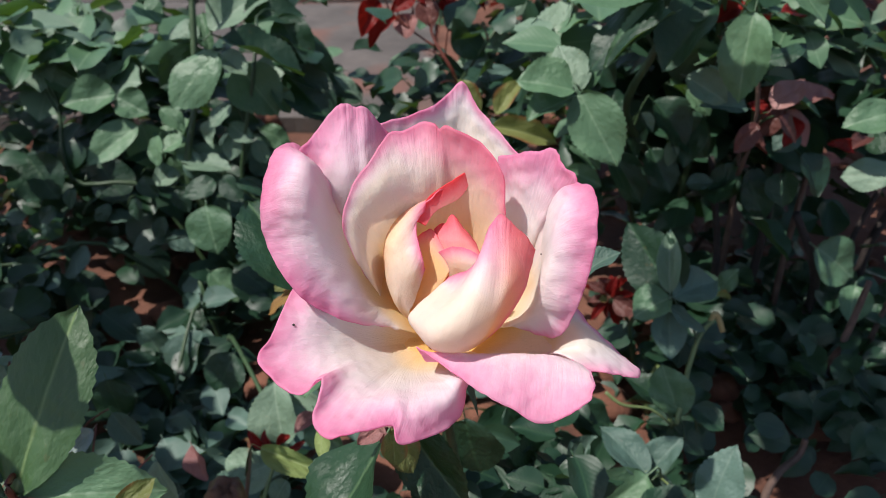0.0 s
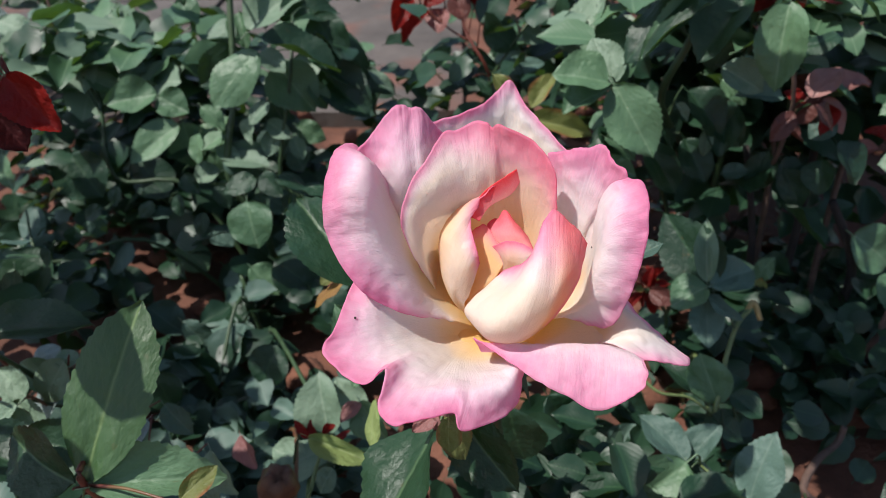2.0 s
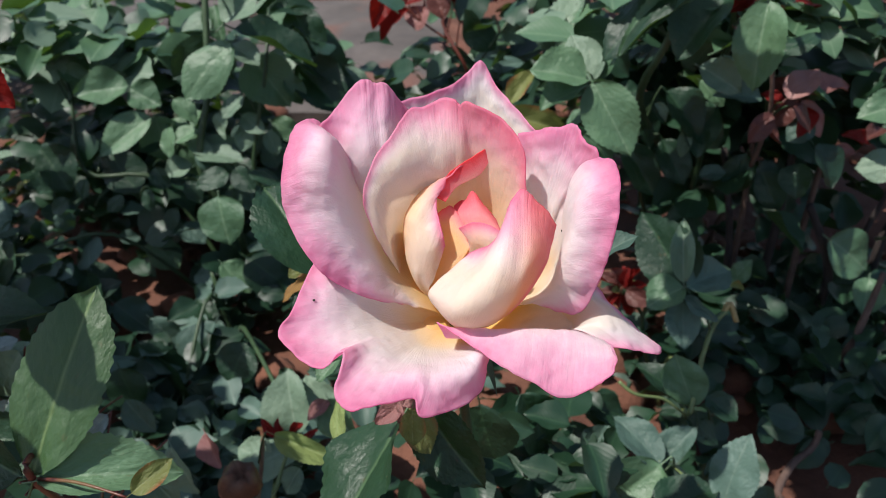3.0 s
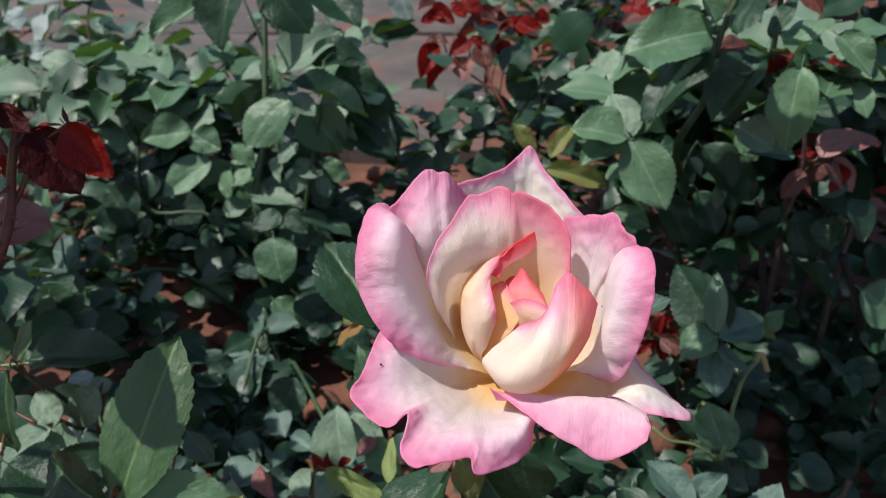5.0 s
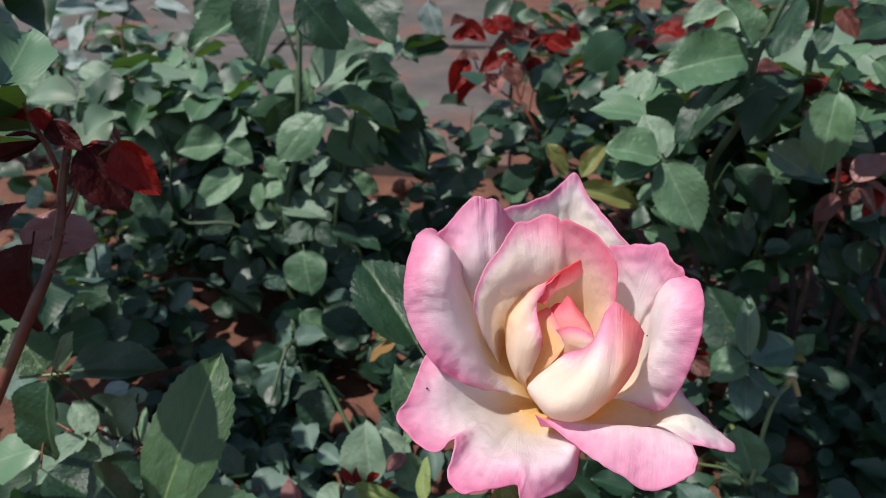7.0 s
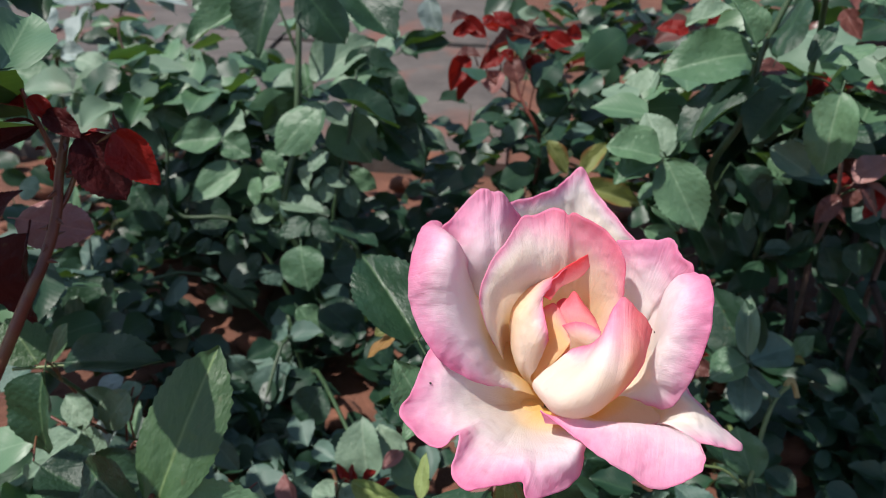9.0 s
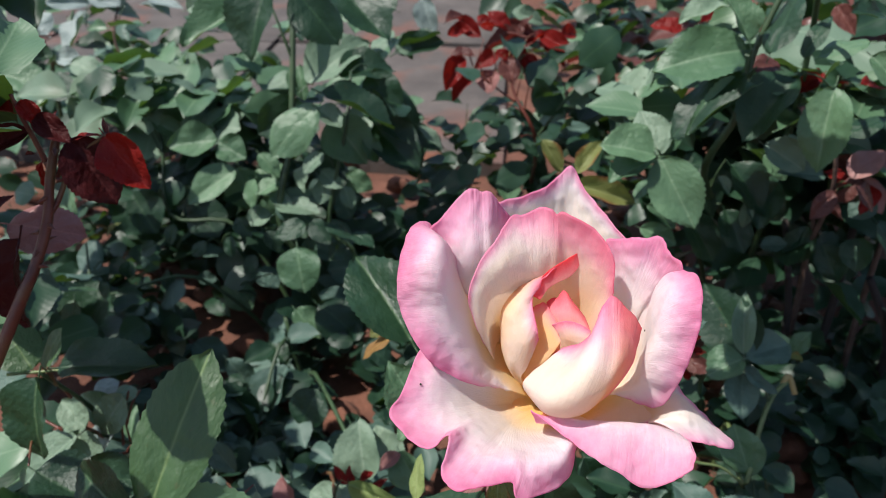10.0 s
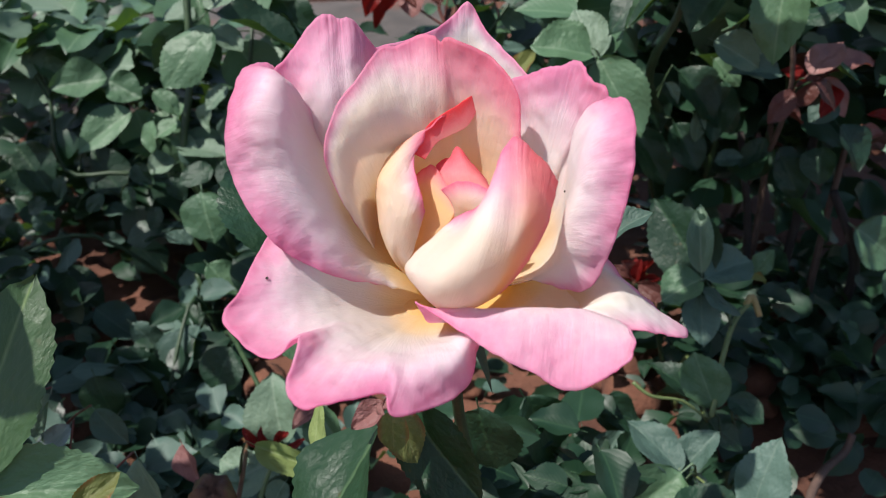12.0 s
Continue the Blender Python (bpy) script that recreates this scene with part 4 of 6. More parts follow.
leaf(near_bush, "b", (-0.2429, 0.4200, 0.1304), (-0.2255, 0.4100, 0.1041), 0.0198, -8)
fill_leaves(near_bush, 73, 60, (-0.4533, 0.5164, 0.2116), (0.06, 0.06, 0.05), 0.046, "ddgb")
fill_leaves(near_bush, 74, 50, (-0.3662, 0.3859, 0.1139), (0.07, 0.05, 0.03), 0.046, "dgbp")
# unseen branch, added outside the view to shade the near leaves
cane(near_bush, [(-0.36, 0.33, -0.01), (-0.36, 0.30, 0.25), (-0.32, 0.27, 0.45)], 0.006)
fill_leaves(near_bush, 71, 34, (-0.32, 0.28, 0.46), (0.06, 0.07, 0.03), 0.055, "dg")
# another unseen cluster, added to shade the low bush
fill_leaves(near_bush, 75, 20, (-0.42, 0.43, 0.43), (0.05, 0.06, 0.03), 0.055, "dg")
join_twigs(near_bush, REDCANE, 0.10)

# ---- bushes of the bed ----
BARE = [(-0.32, 0.72, 0.06), (-0.19, 1.11, 0.07), (-0.17, 0.64, 0.04), (-0.16, 1.44, 0.09), (-0.10, 1.69, 0.09), (-0.07, 1.31, 0.06)]
low_bush = plant("rose_bush", "low rose bush with bluish grey-green leaves", -0.22, 0.62, group="bed roses")
cane(low_bush, [(-0.22, 0.62, -0.01), (-0.20, 0.58, 0.07), (-0.1201, 0.4346, 0.0762)], 0.006)
cane(low_bush, [(-0.22, 0.62, -0.01), (-0.24, 0.62, 0.08), (-0.2547, 0.5449, 0.0242)], 0.005)
cane(low_bush, [(-0.22, 0.62, -0.01), (-0.25, 0.66, 0.08), (-0.2363, 0.6426, 0.0491)], 0.005)
leaf(low_bush, "b", (-0.301, 0.609, 0.059), (-0.274, 0.598, 0.027), 0.024, -10)
leaf(low_bush, "b", (-0.232, 0.595, 0.066), (-0.256, 0.560, 0.021), 0.040, 10)
leaf(low_bush, "d", (-0.294, 0.558, 0.071), (-0.265, 0.541, 0.016), 0.051, 5)
leaf(low_bush, "p", (-0.248, 0.549, 0.030), (-0.229, 0.539, 0.004), 0.035, 10)
leaf(low_bush, "b", (-0.352, 0.646, 0.050), (-0.319, 0.638, 0.014), 0.036, -21)
leaf(low_bush, "d", (-0.214, 0.669, 0.092), (-0.162, 0.651, 0.063), 0.047, 6)
leaf(low_bush, "d", (-0.232, 0.526, 0.029), (-0.187, 0.511, -0.013), 0.048, 11)
leaf(low_bush, "b", (-0.192, 0.547, 0.020), (-0.215, 0.556, 0.047), 0.024, 5)
leaf(low_bush, "d", (-0.250, 0.512, 0.027), (-0.277, 0.485, 0.007), 0.047, -6)
leaf(low_bush, "b", (-0.261, 0.511, 0.027), (-0.298, 0.514, 0.043), 0.023, 19)
leaf(low_bush, "p", (-0.247, 0.515, 0.031), (-0.259, 0.512, 0.013), 0.014, -20)
leaf(low_bush, "p", (-0.288, 0.486, 0.046), (-0.258, 0.481, 0.057), 0.011, -12)
leaf(low_bush, "b", (-0.383, 0.648, 0.019), (-0.359, 0.661, 0.035), 0.021, 15)
leaf(low_bush, "p", (-0.372, 0.633, 0.032), (-0.351, 0.640, 0.021), 0.016, 28)
leaf(low_bush, "d", (-0.290, 0.508, 0.084), (-0.279, 0.491, 0.045), 0.034, -16)
leaf(low_bush, "d", (-0.284, 0.560, 0.053), (-0.239, 0.526, 0.013), 0.043, 21)
leaf(low_bush, "b", (-0.260, 0.503, 0.013), (-0.231, 0.519, 0.021), 0.023, 10)
leaf(low_bush, "d", (-0.248, 0.635, 0.038), (-0.268, 0.648, 0.058), 0.033, 17)
leaf(low_bush, "b", (-0.215, 0.515, 0.027), (-0.203, 0.515, 0.005), 0.018, 13)
leaf(low_bush, "d", (-0.155, 0.612, 0.085), (-0.125, 0.603, 0.072), 0.038, -3)
leaf(low_bush, "p", (-0.124, 0.437, 0.080), (-0.136, 0.454, 0.125), 0.041, -10)
leaf(low_bush, "p", (-0.101, 0.450, 0.080), (-0.116, 0.467, 0.113), 0.028, 20)
leaf(low_bush, "p", (-0.117, 0.425, 0.079), (-0.168, 0.411, 0.082), 0.027, 25)
leaf(low_bush, "g", (-0.092, 0.415, 0.137), (-0.072, 0.392, 0.120), 0.028, 21)
leaf(low_bush, "d", (-0.186, 0.540, 0.085), (-0.205, 0.518, 0.054), 0.041, -10)
leaf(low_bush, "l", (-0.1268, 0.3860, 0.1310), (-0.0799, 0.3830, 0.1174), 0.0146, 10)
leaf(low_bush, "r", (-0.128, 0.414, 0.103), (-0.138, 0.424, 0.108), 0.007, -23)
leaf(low_bush, "r", (-0.124, 0.414, 0.102), (-0.116, 0.428, 0.102), 0.007, 14)
leaf(low_bush, "r", (-0.134, 0.412, 0.101), (-0.148, 0.418, 0.111), 0.007, -15)
leaf(low_bush, "r", (-0.118, 0.409, 0.095), (-0.104, 0.408, 0.108), 0.006, 11)
leaf(low_bush, "k", (-0.187, 0.413, 0.104), (-0.171, 0.398, 0.086), 0.016, 25)
leaf(low_bush, "k", (-0.091, 0.414, 0.136), (-0.106, 0.402, 0.130), 0.012, -7)
leaf(low_bush, "p", (-0.142, 0.415, 0.069), (-0.171, 0.429, 0.073), 0.024, 17)
leaf(low_bush, "p", (-0.116, 0.400, 0.081), (-0.128, 0.387, 0.069), 0.021, -4)
fill_leaves(low_bush, 12, 120, (-0.2032, 0.4306, 0.0239), (0.09, 0.06, 0.02), 0.042, "dbb", clear=BARE)
fill_leaves(low_bush, 11, 380, (-0.24, 0.60, 0.02), (0.18, 0.14, 0.02), 0.034, "ddb", clear=BARE)


def withered_bud(bush, at, lean, size):
    """A spent, brown-red bud: a pleated egg with a ragged open top."""
    verts, faces = [], []
    seg = 20
    prof = [(0.0, 0.12), (0.12, 0.30), (0.35, 0.46), (0.6, 0.50), (0.82, 0.42), (0.95, 0.33), (1.0, 0.20), (0.9, 0.10)]
    for h, r in prof:
        for k in range(seg):
            a = 2 * math.pi * k / seg
            rr = r * (1 + 0.10 * math.sin(a * 5 + h * 3) + 0.05 * math.sin(a * 9 - h * 5))
            verts.append((rr * math.cos(a) * size * 0.85, rr * math.sin(a) * size * 0.85, (h + 0.05 * math.sin(a * 4) * (h > 0.8)) * size))
    for i in range(len(prof) - 1):
        for k in range(seg):
            faces.append((i * seg + k, i * seg + (k + 1) % seg, (i + 1) * seg + (k + 1) % seg, (i + 1) * seg + k))
    faces.append(tuple(reversed(range(seg))))
    faces.append(tuple(range((len(prof) - 1) * seg, len(prof) * seg)))
    ob = new("bud", mesh_of("bud", verts, faces, BUD))
    ob.parent = bush
    ob.matrix_basis = bush.matrix_basis.inverted() @ Matrix.Translation(at) @ pose(0, 0, 0, lean, 12, 0)
    return tagged(ob, "withered brown-red rose bud")


withered_bud(low_bush, (-0.1337, 0.3222, 0.1456), 15, 0.030)
cane(low_bush, [(-0.20, 0.50, -0.01), (-0.16, 0.46, 0.06), (-0.1237, 0.3179, 0.1387), (-0.1327, 0.3218, 0.1450)], 0.004, REDCANE, "twig")
cane(low_bush, [(-0.16, 0.52, -0.01), (-0.1314, 0.3743, 0.0793), (-0.1265, 0.4044, 0.0881), (-0.1154, 0.4142, 0.1022)], 0.004, PALECANE, "twig")
join_twigs(low_bush)

tall_bush = plant("rose_bush", "tall leafy rose bush with an upright green stem", -0.23, 0.74, group="bed roses")
cane(tall_bush, [(-0.23, 0.74, -0.01), (-0.235, 0.72, 0.10), (-0.2625, 0.7216, 0.1662), (-0.2483, 0.7454, 0.2439), (-0.2464, 0.7792, 0.3204), (-0.2506, 0.8341, 0.4136)], 0.0085, thin=0.75)
cane(tall_bush, [(-0.2466, 0.7823, 0.3256), (-0.2586, 0.7896, 0.3592), (-0.2749, 0.8065, 0.3898)], 0.004, name="twig")
cane(tall_bush, [(-0.26, 0.76, -0.01), (-0.33, 0.78, 0.12), (-0.4113, 0.7750, 0.1379), (-0.4248, 0.8160, 0.2287), (-0.4959, 0.8737, 0.2764)], 0.006)
cane(tall_bush, [(-0.22, 0.73, -0.01), (-0.18, 0.72, 0.12), (-0.2076, 0.7228, 0.1610), (-0.1857, 0.7409, 0.2674), (-0.1863, 0.7907, 0.3123)], 0.006)
cane(tall_bush, [(-0.28, 0.73, -0.01), (-0.36, 0.70, 0.10), (-0.4428, 0.6492, 0.1067), (-0.4739, 0.6920, 0.1437)], 0.005)
leaf(tall_bush, "g", (-0.508, 0.876, 0.281), (-0.441, 0.894, 0.290), 0.031, -18)
leaf(tall_bush, "g", (-0.507, 0.835, 0.272), (-0.437, 0.832, 0.245), 0.043, -24)
leaf(tall_bush, "p", (-0.553, 0.886, 0.285), (-0.503, 0.874, 0.275), 0.030, 11)
leaf(tall_bush, "g", (-0.512, 0.833, 0.268), (-0.525, 0.809, 0.232), 0.035, -20)
leaf(tall_bush, "g", (-0.409, 0.892, 0.296), (-0.407, 0.855, 0.257), 0.031, 27)
leaf(tall_bush, "p", (-0.466, 0.928, 0.266), (-0.448, 0.905, 0.247), 0.023, 21)
leaf(tall_bush, "g", (-0.429, 0.806, 0.251), (-0.341, 0.817, 0.272), 0.028, -18)
leaf(tall_bush, "g", (-0.439, 0.814, 0.227), (-0.484, 0.826, 0.235), 0.026, -10)
leaf(tall_bush, "g", (-0.334, 0.761, 0.242), (-0.386, 0.750, 0.238), 0.039, -16)
leaf(tall_bush, "g", (-0.333, 0.760, 0.240), (-0.302, 0.753, 0.222), 0.034, 15)
leaf(tall_bush, "g", (-0.312, 0.746, 0.214), (-0.368, 0.728, 0.185), 0.033, -17)
leaf(tall_bush, "g", (-0.424, 0.803, 0.245), (-0.384, 0.808, 0.228), 0.020, 16)
leaf(tall_bush, "g", (-0.275, 0.740, 0.395), (-0.332, 0.706, 0.360), 0.038, -4)
leaf(tall_bush, "d", (-0.247, 0.720, 0.417), (-0.264, 0.681, 0.363), 0.055, -5)
leaf(tall_bush, "g", (-0.328, 0.849, 0.311), (-0.300, 0.839, 0.295), 0.036, -19)
leaf(tall_bush, "p", (-0.268, 0.844, 0.294), (-0.287, 0.819, 0.267), 0.034, -7)
leaf(tall_bush, "g", (-0.258, 0.848, 0.300), (-0.250, 0.824, 0.268), 0.025, 10)
leaf(tall_bush, "p", (-0.238, 0.799, 0.294), (-0.177, 0.836, 0.344), 0.049, 10)
leaf(tall_bush, "d", (-0.229, 0.749, 0.406), (-0.183, 0.732, 0.362), 0.056, -7)
leaf(tall_bush, "d", (-0.186, 0.756, 0.411), (-0.136, 0.720, 0.363), 0.056, -6)
leaf(tall_bush, "d", (-0.204, 0.807, 0.303), (-0.146, 0.828, 0.316), 0.051, 2)
leaf(tall_bush, "d", (-0.204, 0.720, 0.314), (-0.126, 0.718, 0.290), 0.045, -17)
leaf(tall_bush, "g", (-0.2037, 0.7000, 0.3068), (-0.2514, 0.6733, 0.2685), 0.0389, -14)
leaf(tall_bush, "p", (-0.206, 0.713, 0.301), (-0.181, 0.697, 0.287), 0.026, -12)
leaf(tall_bush, "d", (-0.235, 0.778, 0.277), (-0.292, 0.772, 0.252), 0.034, -27)
leaf(tall_bush, "g", (-0.199, 0.746, 0.279), (-0.167, 0.732, 0.229), 0.056, -6)
leaf(tall_bush, "g", (-0.169, 0.747, 0.256), (-0.153, 0.742, 0.228), 0.023, -27)
leaf(tall_bush, "d", (-0.163, 0.783, 0.257), (-0.114, 0.759, 0.208), 0.055, -2)
leaf(tall_bush, "d", (-0.134, 0.841, 0.233), (-0.089, 0.827, 0.210), 0.026, 9)
leaf(tall_bush, "p", (-0.181, 0.911, 0.298), (-0.162, 0.936, 0.322), 0.031, 0)
leaf(tall_bush, "d", (-0.165, 0.981, 0.276), (-0.101, 0.982, 0.292), 0.037, -17)
leaf(tall_bush, "g", (-0.316, 0.765, 0.207), (-0.301, 0.745, 0.165), 0.043, -16)
leaf(tall_bush, "g", (-0.297, 0.775, 0.202), (-0.277, 0.752, 0.178), 0.034, -13)
leaf(tall_bush, "b", (-0.260, 0.738, 0.194), (-0.231, 0.729, 0.154), 0.046, 1)
leaf(tall_bush, "b", (-0.227, 0.767, 0.200), (-0.206, 0.750, 0.174), 0.037, -6)
leaf(tall_bush, "b", (-0.205, 0.775, 0.170), (-0.191, 0.772, 0.144), 0.031, -12)
leaf(tall_bush, "g", (-0.288, 0.750, 0.177), (-0.271, 0.742, 0.149), 0.029, -22)
leaf(tall_bush, "g", (-0.266, 0.771, 0.210), (-0.280, 0.762, 0.193), 0.024, 21)
leaf(tall_bush, "b", (-0.220, 0.740, 0.152), (-0.184, 0.738, 0.130), 0.032, 27)
leaf(tall_bush, "b", (-0.236, 0.746, 0.126), (-0.198, 0.733, 0.108), 0.034, -1)
leaf(tall_bush, "b", (-0.179, 0.754, 0.092), (-0.222, 0.757, 0.082), 0.042, -23)
leaf(tall_bush, "g", (-0.227, 0.657, 0.171), (-0.219, 0.628, 0.135), 0.050, 4)
leaf(tall_bush, "g", (-0.239, 0.665, 0.087), (-0.213, 0.652, 0.056), 0.031, -19)
leaf(tall_bush, "g", (-0.349, 0.756, 0.059), (-0.316, 0.738, 0.032), 0.035, 16)
leaf(tall_bush, "b", (-0.387, 0.778, 0.081), (-0.355, 0.786, 0.081), 0.018, -9)
leaf(tall_bush, "b", (-0.358, 0.782, 0.083), (-0.320, 0.779, 0.090), 0.015, -23)
leaf(tall_bush, "b", (-0.388, 0.764, 0.057), (-0.365, 0.767, 0.054), 0.017, 18)
leaf(tall_bush, "b", (-0.351, 0.766, 0.056), (-0.321, 0.774, 0.057), 0.015, 2)
leaf(tall_bush, "b", (-0.301, 0.742, 0.087), (-0.274, 0.729, 0.079), 0.032, -25)
leaf(tall_bush, "d", (-0.456, 0.777, 0.167), (-0.424, 0.754, 0.123), 0.059, -3)
leaf(tall_bush, "d", (-0.393, 0.805, 0.146), (-0.360, 0.773, 0.111), 0.050, 19)
leaf(tall_bush, "g", (-0.209, 0.833, 0.171), (-0.175, 0.831, 0.158), 0.025, 24)
leaf(tall_bush, "b", (-0.193, 0.711, 0.060), (-0.224, 0.712, 0.078), 0.027, 13)
leaf(tall_bush, "d", (-0.257, 0.738, 0.074), (-0.215, 0.719, 0.041), 0.048, -25)
leaf(tall_bush, "b", (-0.429, 0.723, 0.112), (-0.413, 0.727, 0.093), 0.023, 12)
leaf(tall_bush, "d", (-0.380, 0.810, 0.055), (-0.332, 0.793, 0.043), 0.043, 3)
leaf(tall_bush, "d", (-0.298, 0.745, 0.034), (-0.261, 0.728, 0.007), 0.050, -15)
leaf(tall_bush, "g", (-0.491, 0.713, 0.201), (-0.480, 0.687, 0.173), 0.021, 18)
leaf(tall_bush, "p", (-0.497, 0.748, 0.163), (-0.465, 0.755, 0.168), 0.023, -20)
leaf(tall_bush, "b", (-0.315, 0.772, 0.140), (-0.295, 0.773, 0.133), 0.018, 22)
leaf(tall_bush, "b", (-0.464, 0.700, 0.117), (-0.495, 0.699, 0.123), 0.044, -18)
leaf(tall_bush, "p", (-0.516, 0.692, 0.109), (-0.498, 0.687, 0.102), 0.021, -19)
leaf(tall_bush, "d", (-0.398, 0.592, 0.161), (-0.424, 0.552, 0.118), 0.056, -2)
leaf(tall_bush, "p", (-0.426, 0.573, 0.153), (-0.426, 0.548, 0.121), 0.023, 1)
leaf(tall_bush, "b", (-0.420, 0.555, 0.181), (-0.451, 0.548, 0.153), 0.033, 11)
leaf(tall_bush, "y", (-0.458, 0.739, 0.143), (-0.480, 0.739, 0.128), 0.011, 5)
leaf(tall_bush, "b", (-0.455, 0.685, 0.051), (-0.434, 0.676, 0.035), 0.023, 3)
leaf(tall_bush, "d", (-0.410, 0.694, 0.059), (-0.362, 0.686, 0.032), 0.047, -8)
leaf(tall_bush, "p", (-0.497, 0.663, 0.216), (-0.520, 0.664, 0.221), 0.028, -10)
leaf(tall_bush, "d", (-0.612, 0.780, 0.134), (-0.581, 0.750, 0.081), 0.041, -19)
leaf(tall_bush, "p", (-0.369, 0.821, 0.367), (-0.324, 0.824, 0.385), 0.030, 24)
leaf(tall_bush, "g", (-0.188, 0.884, 0.352), (-0.243, 0.897, 0.358), 0.031, -17)
leaf(tall_bush, "d", (-0.149, 0.889, 0.355), (-0.190, 0.901, 0.374), 0.039, 3)
leaf(tall_bush, "d", (-0.161, 0.962, 0.284), (-0.095, 0.975, 0.292), 0.033, 17)
leaf(tall_bush, "g", (-0.184, 0.905, 0.288), (-0.153, 0.922, 0.319), 0.036, -9)
leaf(tall_bush, "p", (-0.161, 0.969, 0.295), (-0.138, 0.953, 0.281), 0.019, -5)
leaf(tall_bush, "d", (-0.169, 0.812, 0.307), (-0.135, 0.786, 0.268), 0.042, 18)
leaf(tall_bush, "d", (-0.176, 0.789, 0.269), (-0.106, 0.786, 0.231), 0.040, 1)
leaf(tall_bush, "p", (-0.118, 0.823, 0.240), (-0.087, 0.806, 0.223), 0.017, -13)
leaf(tall_bush, "d", (-0.152, 0.846, 0.282), (-0.127, 0.790, 0.202), 0.039, -15)
leaf(tall_bush, "d", (-0.108, 0.862, 0.207), (-0.125, 0.853, 0.173), 0.025, 13)
# small leaves: sun above and shade below are put into pale and dark kinds
leaf(tall_bush, "g", (-0.2884, 0.7350, 0.2081), (-0.2964, 0.7190, 0.1815), 0.0225, 14)
leaf(tall_bush, "g", (-0.2619, 0.7350, 0.2055), (-0.2862, 0.7202, 0.1989), 0.0228, 3)
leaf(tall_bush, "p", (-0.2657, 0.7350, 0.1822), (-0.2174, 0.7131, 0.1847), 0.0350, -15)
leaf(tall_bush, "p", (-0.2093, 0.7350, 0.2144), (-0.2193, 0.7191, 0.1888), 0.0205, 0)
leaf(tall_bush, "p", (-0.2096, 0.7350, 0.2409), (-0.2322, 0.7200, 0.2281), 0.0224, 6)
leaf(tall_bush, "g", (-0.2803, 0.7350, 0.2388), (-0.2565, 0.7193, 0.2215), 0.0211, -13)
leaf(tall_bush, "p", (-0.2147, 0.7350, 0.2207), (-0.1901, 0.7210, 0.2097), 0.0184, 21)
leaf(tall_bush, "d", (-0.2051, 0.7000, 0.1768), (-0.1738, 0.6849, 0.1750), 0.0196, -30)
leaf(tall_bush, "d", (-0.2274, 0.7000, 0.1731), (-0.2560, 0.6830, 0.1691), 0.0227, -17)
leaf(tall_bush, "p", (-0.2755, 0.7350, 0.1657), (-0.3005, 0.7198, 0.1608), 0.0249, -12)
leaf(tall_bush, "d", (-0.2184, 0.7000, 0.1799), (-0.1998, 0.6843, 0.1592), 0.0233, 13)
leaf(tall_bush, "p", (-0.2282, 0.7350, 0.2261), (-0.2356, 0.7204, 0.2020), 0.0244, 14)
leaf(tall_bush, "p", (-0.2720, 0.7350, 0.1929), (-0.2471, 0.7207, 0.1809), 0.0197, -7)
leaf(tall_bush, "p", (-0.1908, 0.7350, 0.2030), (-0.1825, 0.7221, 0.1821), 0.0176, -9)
leaf(tall_bush, "d", (-0.3006, 0.7000, 0.1792), (-0.2851, 0.6879, 0.1636), 0.0184, 15)
leaf(tall_bush, "d", (-0.2709, 0.7000, 0.1645), (-0.2564, 0.6866, 0.1456), 0.0189, -11)
leaf(tall_bush, "d", (-0.2263, 0.7000, 0.1565), (-0.2222, 0.6859, 0.1325), 0.0186, 0)
leaf(tall_bush, "d", (-0.1910, 0.7000, 0.1544), (-0.2020, 0.6878, 0.1364), 0.0166, 30)
leaf(tall_bush, "d", (-0.1778, 0.7000, 0.1641), (-0.1518, 0.6879, 0.1664), 0.0198, -29)
leaf(tall_bush, "d", (-0.3113, 0.7000, 0.1558), (-0.3125, 0.6877, 0.1345), 0.0173, 7)
leaf(tall_bush, "d", (-0.3396, 0.7000, 0.1468), (-0.3551, 0.6888, 0.1364), 0.0141, -19)
leaf(tall_bush, "d", (-0.3735, 0.7000, 0.1671), (-0.3791, 0.6889, 0.1487), 0.0143, -15)
leaf(tall_bush, "d", (-0.3970, 0.7000, 0.1424), (-0.4136, 0.6888, 0.1349), 0.0180, -24)
leaf(tall_bush, "d", (-0.4323, 0.7000, 0.1182), (-0.4358, 0.6892, 0.0998), 0.0177, -28)
leaf(tall_bush, "d", (-0.3907, 0.7000, 0.1061), (-0.3835, 0.6872, 0.0851), 0.0170, 2)
leaf(tall_bush, "d", (-0.2871, 0.7000, 0.1323), (-0.2982, 0.6875, 0.1139), 0.0173, -10)
fill_leaves(tall_bush, 24, 95, (-0.38, 0.83, 0.255), (0.20, 0.05, 0.035), 0.062, "ggpd", clear=BARE)
# dark leaves packed in the depths; their colour stands in for shade
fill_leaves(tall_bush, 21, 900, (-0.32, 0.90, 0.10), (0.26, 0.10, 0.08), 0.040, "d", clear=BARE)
fill_leaves(tall_bush, 22, 110, (-0.36, 1.06, 0.22), (0.26, 0.08, 0.07), 0.050, "dgg", clear=BARE)
fill_leaves(tall_bush, 23, 170, (-0.4542, 0.6550, 0.0916), (0.12, 0.07, 0.025), 0.040, "dddb", clear=BARE)
join_twigs(tall_bush)

far_bush = plant("rose_bush", "pale grey-green rose bush behind the others", -0.72, 1.10, group="bed roses")
